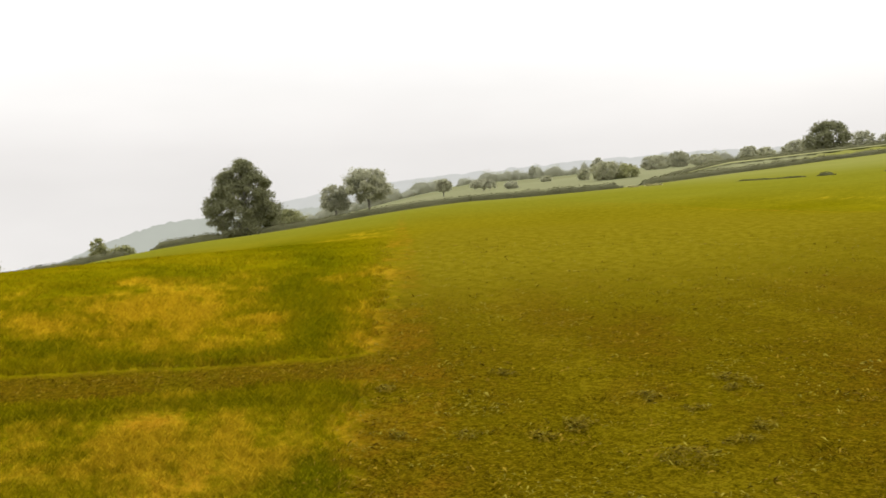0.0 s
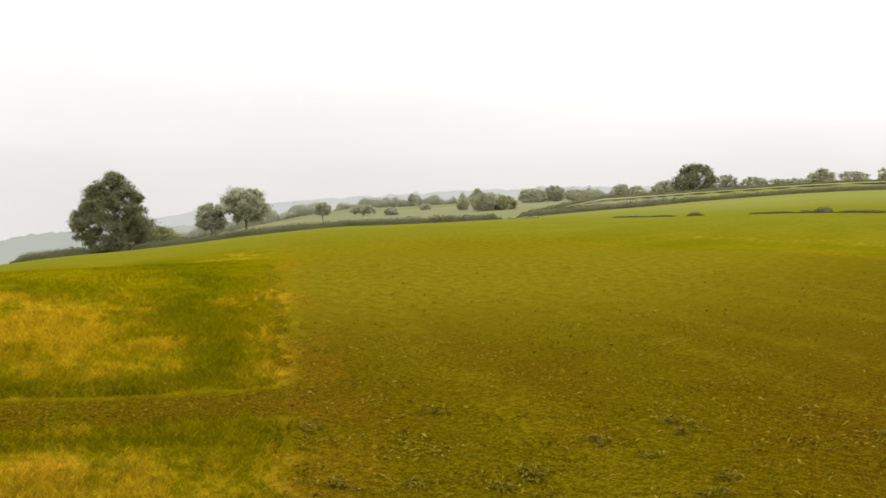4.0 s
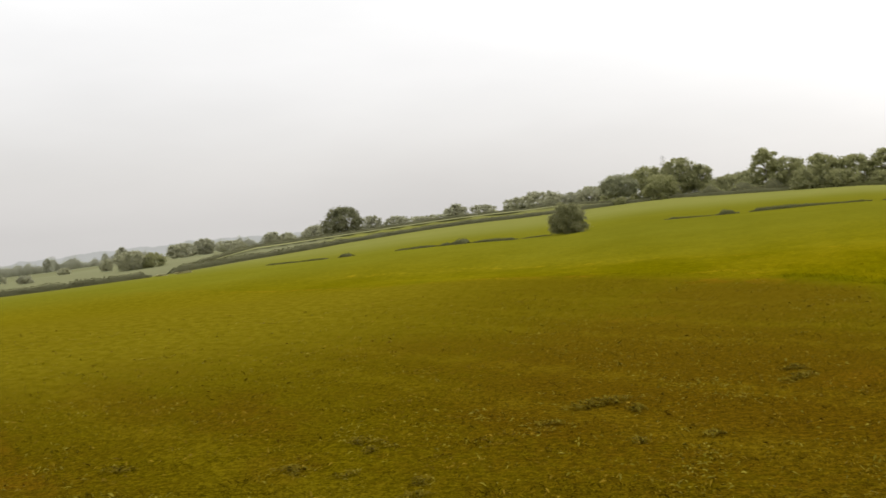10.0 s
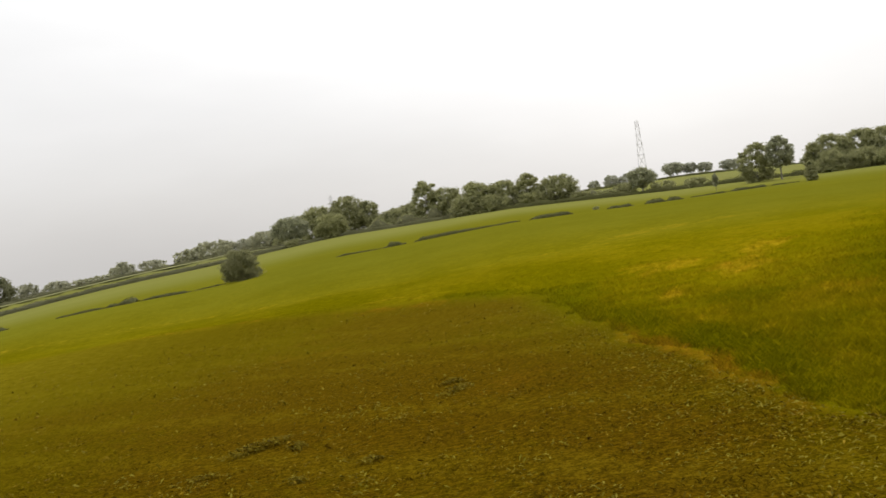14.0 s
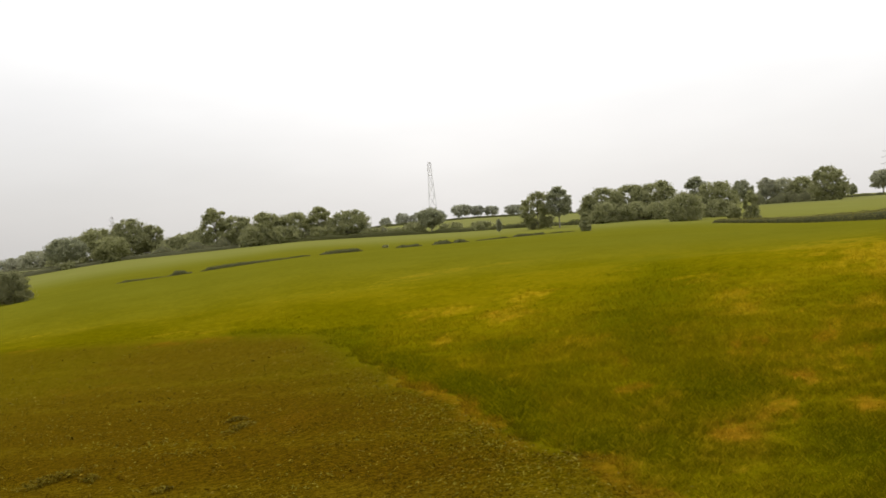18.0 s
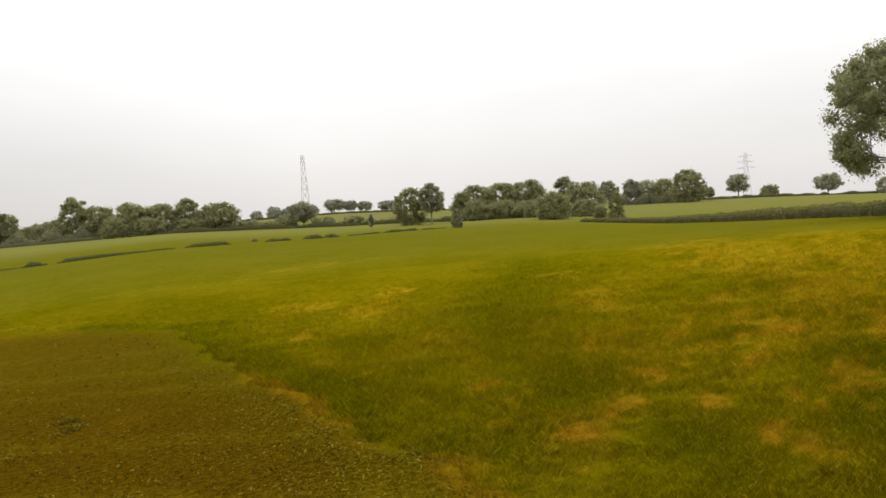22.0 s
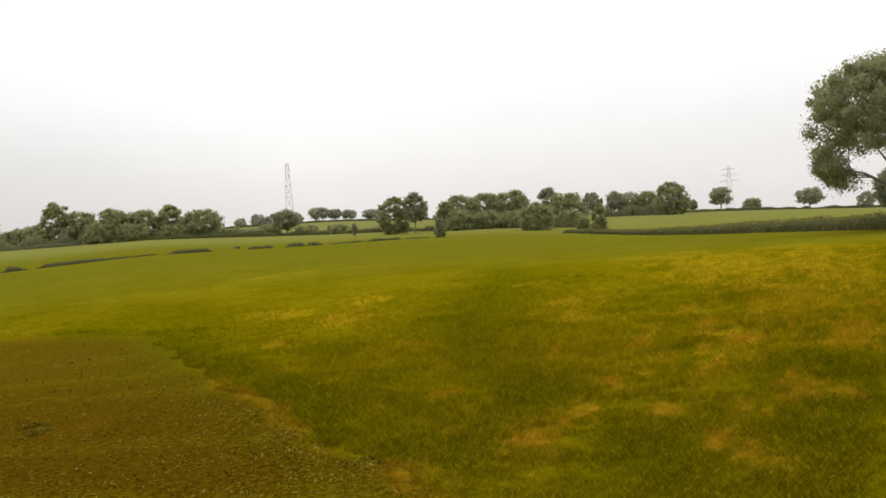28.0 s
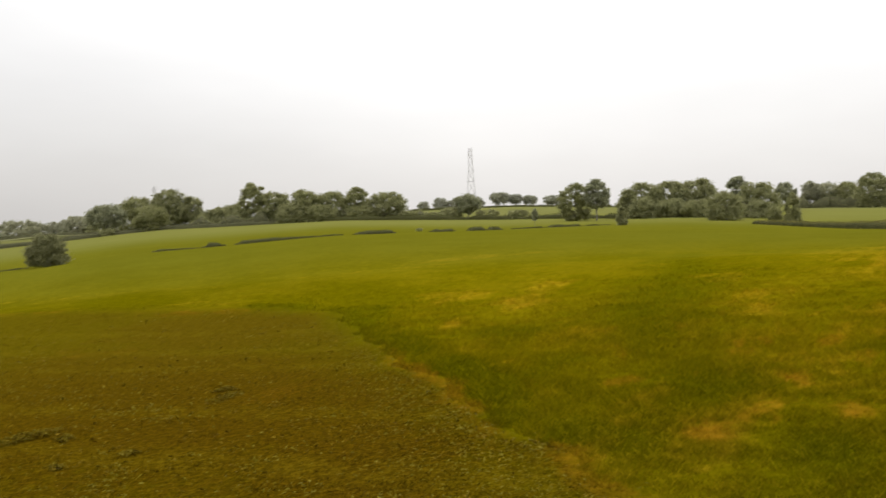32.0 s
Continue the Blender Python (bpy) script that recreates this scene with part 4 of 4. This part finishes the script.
tree("oak", 66.3, 337.9, 11.4, 9.4)
tree("wood", 75.8, 330.8, 9.4, 12.1)
tree("bush", 42.2, 334.7, 6.7, 10.1)
tree("bush", 52.4, 333.2, 5.7, 12.1)
tree("bush", 65.7, 330.9, 4.7, 12.1)
tree("bush", 82.0, 324.1, 3.0, 8.8)
tree("bush", 22.1, 353.7, 6.3, 11.8)
tree("bush", 89.6, 322.1, 2.6, 8.0)
tree("bush", 96.3, 320.2, 4.2, 8.8)
tree("open", 100.6, 313.6, 8.6, 7.9)
tree("bush", 106.2, 309.7, 3.2, 8.6)
tree("bush", 112.8, 296.7, 3.1, 7.6)
tree("sapling", 76.1, 189.7, 3.7, 1.1)
tree("oak", 187.3, 694.6, 7.1, 8.6)
tree("oak", 194.0, 671.9, 8.7, 10.8)
tree("wood", 205.8, 668.4, 8.1, 10.8)
tree("wood", 217.7, 664.6, 8.4, 12.5)
tree("open", 232.2, 649.1, 10.7, 12.3)
tree("open", 242.9, 645.2, 9.1, 8.2)
tree("open", 252.4, 641.5, 8.2, 9.0)
tree("open", 262.6, 626.6, 7.9, 8.9)
tree("oak", 272.9, 633.1, 8.0, 7.4)
tree("wood", 107.3, 238.4, 9.8, 6.9)
tree("open", 110.8, 232.3, 10.8, 6.1)
tree("bush", 86.9, 170.5, 3.6, 2.3)
tree("oak", 134.5, 250.6, 9.7, 10.5)
tree("bush", 129.8, 250.8, 8.1, 6.7)
tree("wood", 143.9, 251.1, 10.1, 9.7)
tree("wood", 148.2, 242.8, 10.4, 9.8)
tree("bush", 128.8, 199.4, 6.6, 8.2)
tree("open", 165.7, 249.4, 11.1, 6.1)
tree("oak", 156.2, 225.7, 9.0, 10.5)
tree("open", 211.9, 290.3, 9.9, 6.9)
tree("bush", 137.8, 186.0, 6.4, 3.6)
tree("bush", 139.4, 194.7, 3.4, 3.1)
tree("open", 273.1, 357.0, 11.4, 8.0)
tree("wood", 282.0, 356.4, 10.4, 11.9)
tree("pale_dome", 285.0, 347.5, 10.6, 13.4)
tree("pale_dome", 280.1, 325.6, 13.7, 15.3)
tree("sapling", 300.1, 334.6, 5.9, 3.7)
tree("open", 357.3, 377.1, 11.8, 11.1)
tree("bush", 368.4, 366.3, 5.8, 9.3)
tree("open", 387.9, 346.3, 10.3, 13.6)
tree("oak", 405.0, 326.1, 7.8, 7.4)
tree("giant", 78.0, 57.7, 15.9, 19.7)
tree("open", 118.9, 90.9, 7.6, 4.1)
tree("bush", 128.6, 239.0, 5.6, 8.4)
tree("bush", 136.1, 237.1, 5.0, 8.8)
tree("bush", 140.2, 230.1, 4.6, 9.0)
tree("bush", 148.6, 215.1, 4.4, 7.8)
tree("bush", 42.3, 159.2, 0.5, 0.9)
tree("bush", -24.0, 412.0, 5.0, 14.0)
tree("bush2", -16.0, 142.4, 4.3, 6.0)


# ---------------------------------------------------------------- pylons
def pylon(x, y, top, width, arms, thick, turn, label):
    """A lattice power pylon: four tapered legs, cross bracing, a waist and cross-arms."""
    z = float(ground_z(x, y))
    height = top - z
    base = tagged(new("pylon"), label, "pylon", "pylons")
    base.matrix_basis = pose(x, y, z, 0, 0, turn)

    def half(h):
        return width / 2 * (1 - 0.74 * min(h / height, 1.0) ** 0.8)

    def corner(h, k):
        r = half(h)
        return Vector(((r, r, h), (-r, r, h), (-r, -r, h), (r, -r, h))[k % 4])

    for k in range(4):
        part("leg", mesh_of("leg", *tubes([[(corner(height * i / 8, k), thick) for i in range(9)]], 5), M_STEEL), base)
    h, step = 0.0, height * 0.24
    while h < height * 0.97:
        nxt = min(h + step, height)
        strands = []
        for k in range(4):
            strands.append([(corner(h, k), thick * 0.6), (corner(nxt, k + 1), thick * 0.6)])
            strands.append([(corner(h, k + 1), thick * 0.6), (corner(nxt, k), thick * 0.6)])
            strands.append([(corner(nxt, k), thick * 0.6), (corner(nxt, k + 1), thick * 0.6)])
        part("bracing", mesh_of("bracing", *tubes(strands, 4), M_STEEL), base)
        h, step = nxt, step * 0.86
    for level, reach in arms:
        hz, r = height * level, half(height * level)
        for side in (-1, 1):
            tip = Vector((side * reach, 0, hz))
            strands = [[(Vector((side * r, a, hz + b)), thick * 0.8), (tip, thick * 0.6)] for a, b in ((-r, 0.0), (r, 0.0), (0.0, height * 0.035))]
            part("cross_arm", mesh_of("cross_arm", *tubes(strands, 4), M_STEEL), base)
    return base


pylon(185.3, 570.4, 50.5, 6.2, ((0.86, 1.6), (0.94, 1.3)), 0.15, -18, "tall grey lattice tower rising behind the wood")
pylon(624.5, 648.0, 45.2, 7.5, ((0.66, 9.0), (0.80, 7.5), (0.93, 6.0)), 0.17, -44, "faint steel power pylon with cross-arms on the skyline")
pylon(-12.3, 1100.0, 57.5, 8.0, ((0.66, 7.0), (0.80, 6.0), (0.93, 5.0)), 0.14, 35, "faint steel power pylon behind the trees")

# ---------------------------------------------------------------- mist-grey hills that close the view
def hill(name, b0, b1, r, crest, tone, seed, label):
    """A far ridge: a long rounded swell, wooded along its crest, glowing by itself in the grey of the mist."""
    rng = np.random.default_rng(seed)
    n, k = 300, 9
    b = np.radians(np.linspace(b0, b1, n))
    u = np.linspace(0, 1, n)
    tops = np.interp(u, np.linspace(0, 1, len(crest)), crest)
    tops = tops + 0.07 * np.convolve(rng.normal(size=n + 8), np.ones(3) / 3, "same")[:n]
    v = np.zeros((n, k, 3))
    for j in range(k):
        w = j / (k - 1)
        rr = r * (1 + 0.10 * w)
        zz = 2 + rr * np.tan(np.radians(tops)) * 1.0
        low = 2 + rr * math.tan(radians(-9.0))
        lift = math.sin(w * math.pi * 0.5) ** 0.5
        v[:, j, 0], v[:, j, 1], v[:, j, 2] = rr * np.sin(b), rr * np.cos(b), low + (zz - low) * lift
    i = np.arange(n - 1)[:, None] * k + np.arange(k - 1)[None]
    faces = np.stack([i, i + k, i + 1 + k, i + 1], -1).reshape(-1, 4)
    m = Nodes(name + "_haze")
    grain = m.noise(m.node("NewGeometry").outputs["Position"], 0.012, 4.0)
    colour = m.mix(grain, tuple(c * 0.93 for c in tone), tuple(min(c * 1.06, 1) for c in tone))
    # haze is painted as a glow: the ridge emits its mist tone
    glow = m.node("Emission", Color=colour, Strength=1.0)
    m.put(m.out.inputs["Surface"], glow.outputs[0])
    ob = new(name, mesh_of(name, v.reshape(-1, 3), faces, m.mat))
    return tagged(ob, label, "backdrop", kind="structure")


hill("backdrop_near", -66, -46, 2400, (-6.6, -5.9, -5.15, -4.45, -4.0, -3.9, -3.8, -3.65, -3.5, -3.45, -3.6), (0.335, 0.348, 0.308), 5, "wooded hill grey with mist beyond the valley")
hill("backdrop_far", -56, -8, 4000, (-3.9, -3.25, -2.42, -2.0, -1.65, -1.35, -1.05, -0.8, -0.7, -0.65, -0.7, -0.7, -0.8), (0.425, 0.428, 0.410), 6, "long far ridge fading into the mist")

# ---------------------------------------------------------------- grass, cuttings and litter underfoot
def scatter(rng, n, r0, r1, b0=-80, b1=60):
    r = r0 * (r1 / r0) ** rng.uniform(0, 1, n)
    b = np.radians(rng.uniform(b0, b1, n))
    return r * np.sin(b), r * np.cos(b), r


def thinning(x, y):
    """Chance of a blade towards the borders of the thick sward."""
    b, r = np.degrees(np.arctan2(x, y)), np.hypot(x, y)
    return np.clip((b + 80) / 9, 0, 1) * np.clip((60 - b) / 5, 0, 1) * np.clip((r - 3.2) / 1.5, 0.2, 1)


def blades(name, x, y, r, tall, rng, label, lean=0.6, broad=1.0):
    n = len(x)
    z = ground_z(x, y) + hummocks(x, y)
    width = broad * np.maximum(0.0007, r * 0.000115) * rng.uniform(0.7, 1.5, n)
    a = rng.uniform(0, 2 * np.pi, n)
    tilt = rng.uniform(0.1, lean, n) * tall
    b = rng.uniform(0, 2 * np.pi, n)
    foot = np.stack([x, y, z - 0.02], 1)
    side = np.stack([np.cos(a) * width, np.sin(a) * width, np.zeros(n)], 1)
    lean_to = np.stack([np.cos(b) * tilt, np.sin(b) * tilt, np.zeros(n)], 1)
    rise = np.stack([np.zeros(n), np.zeros(n), tall], 1)
    v = np.stack([foot - side, foot + side, foot + side * 0.5 + lean_to * 0.5 + rise * 0.7, foot + lean_to * 1.1 + rise], 1).reshape(-1, 3)
    faces = np.arange(n * 4).reshape(n, 4)
    ob = new(name, with_layers(mesh_of(name, v, faces, M_BLADE), sward(x, y), 4))
    return tagged(ob, label, "grass", kind="stuff")


g_rng = np.random.default_rng(21)
bx, by, br = scatter(g_rng, 1250000, 4.6, 56.0)
inside = np.maximum(mown_depth(bx, by), swath_depth(bx, by)) + (value_noise(bx, by, 0.7, 3) - 0.5) * 0.5
keep = (inside < 0) & (g_rng.uniform(0, 1, len(bx)) > 1 - (1 - np.clip((br - 24) / 42, 0, 1)) * thinning(bx, by))
bx, by, br = bx[keep], by[keep], br[keep]
grown = sward(bx, by)
tuft = value_noise(bx, by, 0.28, 4) * 0.6 + value_noise(bx, by, 1.1, 5) * 0.6
tall = (0.055 + 0.10 * np.clip(tuft - 0.2, 0, 1) + 0.055 * grown["lush"] + 0.045 * grown["straw"]) * (1 - 0.45 * grown["rust"])
tall = tall * np.clip(1.2 - br / 70, 0.35, 1) * np.clip(0.15 + br / 18, 0.42, 1) * g_rng.uniform(0.4, 1.2, len(bx))
blades("long_grass", bx, by, br, tall, g_rng, "uneven tufts of long green and straw-coloured meadow grass", lean=0.95)
bx, by, br = scatter(g_rng, 260000, 3.6, 40.0)
inside = np.maximum(mown_depth(bx, by), swath_depth(bx, by))
keep = inside > -0.2
bx, by, br = bx[keep], by[keep], br[keep]
tall = (0.015 + 0.03 * value_noise(bx, by, 0.5, 6)) * g_rng.uniform(0.5, 1.4, len(bx))
blades("stubble", bx, by, br, tall, g_rng, "short mown olive stubble", lean=1.6)


# the sward round and behind the standpoint
bx, by, br = scatter(g_rng, 50000, 4.6, 20.0, 60, 280)
qr, qb = 4.6 * np.sqrt(g_rng.uniform(0, 1, 60000)), g_rng.uniform(0, 2 * np.pi, 60000)
bx, by, br = np.concatenate([bx, qr * np.sin(qb)]), np.concatenate([by, qr * np.cos(qb)]), np.concatenate([br, qr])
inside = np.maximum(mown_depth(bx, by), swath_depth(bx, by)) + (value_noise(bx, by, 0.7, 3) - 0.5) * 0.7
keep = g_rng.uniform(0, 1, len(bx)) > np.clip((br - 8) / 14, 0, 1)
tuft = value_noise(bx, by, 0.35, 4) * 0.6 + value_noise(bx, by, 1.6, 5) * 0.7
tall = np.where(inside < 0, 0.035 + 0.05 * np.clip(tuft - 0.25, 0, 1) ** 1.2, 0.02) * g_rng.uniform(0.6, 1.25, len(bx))
blades("meadow_grass", bx[keep], by[keep], br[keep], tall[keep], g_rng, "trodden green and straw-coloured meadow grass", lean=0.95, broad=2.4)


def stalks(x, y, z, long, thin, rng):
    """Thin cut stalks, each a narrow bent strip."""
    n = len(x)
    a = rng.uniform(0, 2 * np.pi, n)
    d = np.stack([np.cos(a), np.sin(a), rng.normal(size=n) * 0.35], 1) * long[:, None] * 0.5
    s = np.stack([-np.sin(a), np.cos(a), rng.normal(size=n) * 0.5], 1) * thin[:, None] * 0.5
    c = np.stack([x, y, z], 1)
    up = np.stack([np.zeros(n), np.zeros(n), long * 0.15], 1)
    v = np.stack([c - d, c - s + up, c + d, c + s + up], 1).reshape(-1, 3)
    return v, np.arange(4 * n).reshape(n, 4)


def litter(name, x, y, long, material, rng, label, lift=0.012):
    """Cut leaves and stalks lying flat on the stubble."""
    n = len(x)
    z = ground_z(x, y) + hummocks(x, y) + lift + rng.uniform(0, 0.02, n)
    v, faces = stalks(x, y, z, long, long * rng.uniform(0.10, 0.34, n), rng)
    ob = new(name, mesh_of(name, v, faces, material))
    return tagged(ob, label, "litter", kind="stuff")


lx, ly, lr = scatter(g_rng, 190000, 3.6, 36.0)
clustered = np.clip(value_noise(lx, ly, 0.33, 8) - 0.52, 0, 1) * 2.2 + np.clip(value_noise(lx, ly, 2.6, 9) - 0.45, 0, 1) * 0.5
keep = (mown_depth(lx, ly) > 0) & (clustered * np.clip(value_noise(lx, ly, 1.3, 10) * 1.5, 0, 1) > g_rng.uniform(0.04, 1.1, len(lx)))
lx, ly, lr = lx[keep], ly[keep], lr[keep]
litter("cut_leaves", lx, ly, (0.018 + 0.055 * g_rng.uniform(0, 1, len(lx)) ** 2) * (0.75 + lr * 0.03), M_CLIP, g_rng, "pale wilted leaves scattered over the mown stubble")
hx, hy, hr = scatter(g_rng, 260000, 3.8, 40.0)
ridged = np.clip(value_noise(hx, hy, 0.28, 12) - 0.5, 0, 1) * 1.5 * value_noise(hx + hy * 0.4, hy * 2.2, 1.9, 13)
keep = (mown_depth(hx, hy) > 0) & (ridged > g_rng.uniform(0.03, 0.9, len(hx)))
hx, hy, hr = hx[keep], hy[keep], hr[keep]
litter("scattered_cuttings", hx, hy, (0.022 + 0.06 * g_rng.uniform(0, 1, len(hx)) ** 2) * (0.75 + hr * 0.03), M_HAY, g_rng, "yellow-brown cuttings strewn over the mown stubble")
ry = 4.5 + 24.0 * g_rng.uniform(0, 1, 3000) ** 1.5
rx = 3.0 + 0.083 * ry - 0.1 - np.abs(g_rng.normal(size=3000)) * 0.75
litter("windrow", rx, ry, g_rng.uniform(0.018, 0.05, 3000), M_CLIP, g_rng, "pale windrow of cut leaves along the mown edge")
py = 5.2 + 9.0 * g_rng.uniform(0, 1, 700)
px = 3.0 + 0.083 * py - 0.55 + g_rng.normal(size=700) * 0.32
litter("leaf_drift", px, py, 0.02 + 0.05 * g_rng.uniform(0, 1, 700) ** 2, M_CLIP, g_rng, "drift of pale dry leaves at the end of the mown strip")
ex = -g_rng.uniform(3.5, 26, 2600)
ey = -ex + 0.6 + g_rng.normal(size=2600) * 0.35
litter("edge_cuttings", ex, ey, g_rng.uniform(0.02, 0.06, 2600), M_HAY, g_rng, "dry brown cuttings along the mown edge")
sl, sw = g_rng.uniform(-0.6, 9, 1500), 0.2 + g_rng.normal(size=1500) * 0.5
litter("swath_cuttings", -8.4 - 0.59 * sl + 0.807 * sw, 8.0 - 0.807 * sl - 0.59 * sw, g_rng.uniform(0.02, 0.06, 1500), M_HAY, g_rng, "dry brown cuttings in the mown swath")


def clump(x, y, long, wide, high, turn, seed):
    """A heap of matted cuttings left by the mower."""
    rng = np.random.default_rng(seed)
    n = int(260 * long * wide / 0.18)
    knot = rng.normal(size=(9, 2)) * 0.5
    q = np.clip(knot[rng.integers(0, 9, n)] + rng.normal(size=(n, 2)) * 0.3, -1.9, 1.9)
    px, py = q[:, 0] * long / 2, q[:, 1] * wide / 2
    pz = 0.008 + high * 0.8 * np.clip(1 - (q ** 2).sum(1) * 0.6, 0.05, 1) * rng.uniform(0.0, 1.0, n)
    base = tagged(new("grass_clump"), "matted dark heap of brown and green mown cuttings", "clump", "mown clumps")
    base.matrix_basis = pose(x, y, float(ground_z(x, y) + hummocks(x, y)), 0, 0, turn)
    tagged(part("cut_hay", mesh_of("cut_hay", *stalks(px, py, pz, rng.uniform(0.03, 0.11, n), rng.uniform(0.006, 0.016, n), rng), M_DARK_HAY), base), kind="stuff")
    k = n // 6
    tagged(part("wilted_foliage", mesh_of("wilted_foliage", *stalks(px[:k], py[:k], pz[:k] + 0.012, rng.uniform(0.02, 0.06, k), rng.uniform(0.008, 0.022, k), rng), M_CLIP), base, "pale wilted leaves"), kind="stuff")


clump(-5.10, 6.20, 0.35, 0.22, 0.07, 0, 50)
clump(-4.60, 6.60, 0.28, 0.16, 0.07, 67, 51)
clump(-4.00, 7.40, 0.50, 0.30, 0.09, 134, 52)
clump(-4.05, 6.90, 0.30, 0.20, 0.06, 21, 53)
clump(-3.60, 9.70, 0.30, 0.18, 0.07, 88, 54)
clump(-2.70, 7.00, 0.50, 0.30, 0.10, 155, 55)
clump(-2.60, 7.80, 0.30, 0.20, 0.07, 42, 56)
clump(-3.50, 8.60, 0.25, 0.18, 0.05, 63, 59)
clump(-6.60, 7.60, 0.30, 0.20, 0.05, 130, 60)
clump(-4.20, 8.90, 0.25, 0.18, 0.06, 17, 61)
clump(-2.72, 8.35, 0.30, 0.18, 0.07, 84, 62)
clump(-3.75, 10.10, 0.50, 0.20, 0.07, 151, 63)
clump(-1.35, 12.20, 1.10, 0.34, 0.11, 38, 64)
clump(-1.00, 11.75, 0.45, 0.20, 0.08, 105, 65)
clump(1.05, 13.80, 0.75, 0.25, 0.09, 59, 67)
clump(-4.05, 8.80, 0.35, 0.20, 0.07, 126, 68)
clump(-1.90, 10.90, 0.35, 0.20, 0.06, 13, 69)
clump(-0.20, 10.10, 0.30, 0.20, 0.06, 80, 70)
clump(-0.90, 9.90, 0.30, 0.20, 0.05, 147, 71)
clump(1.10, 14.80, 0.50, 0.25, 0.07, 34, 72)
clump(-6.10, 9.00, 0.35, 0.20, 0.06, 168, 74)


def brush_heap(bearing, r, long, deep, high, turn, seed):
    """A low heap of pale trimmings thrown down at the foot of the hedge."""
    rng = np.random.default_rng(seed)
    n = 420
    q = np.clip(rng.normal(size=(n, 2)) * 0.45, -1, 1)
    hz = high * np.clip(1 - (q ** 2).sum(1) * 0.55, 0.05, 1) * rng.uniform(0.1, 1.0, n)
    x, y = polar(bearing, r)
    base = tagged(new("brush_heap"), "low heap of pale hedge trimmings by the field gap", "heap", "brush heaps")
    base.matrix_basis = pose(x, y, float(ground_z(x, y)), 0, 0, turn)
    tagged(part("trimmings", mesh_of("trimmings", *stalks(q[:, 0] * long / 2, q[:, 1] * deep / 2, hz, rng.uniform(0.25, 0.9, n), rng.uniform(0.05, 0.14, n), rng), M_TRIM), base), kind="stuff")


brush_heap(-30.4, 211.0, 2.6, 1.2, 0.28, 30, 71)
brush_heap(-29.0, 211.0, 2.2, 1.2, 0.28, 28, 72)
brush_heap(-29.5, 211.0, 1.6, 1.2, 0.28, 29, 73)
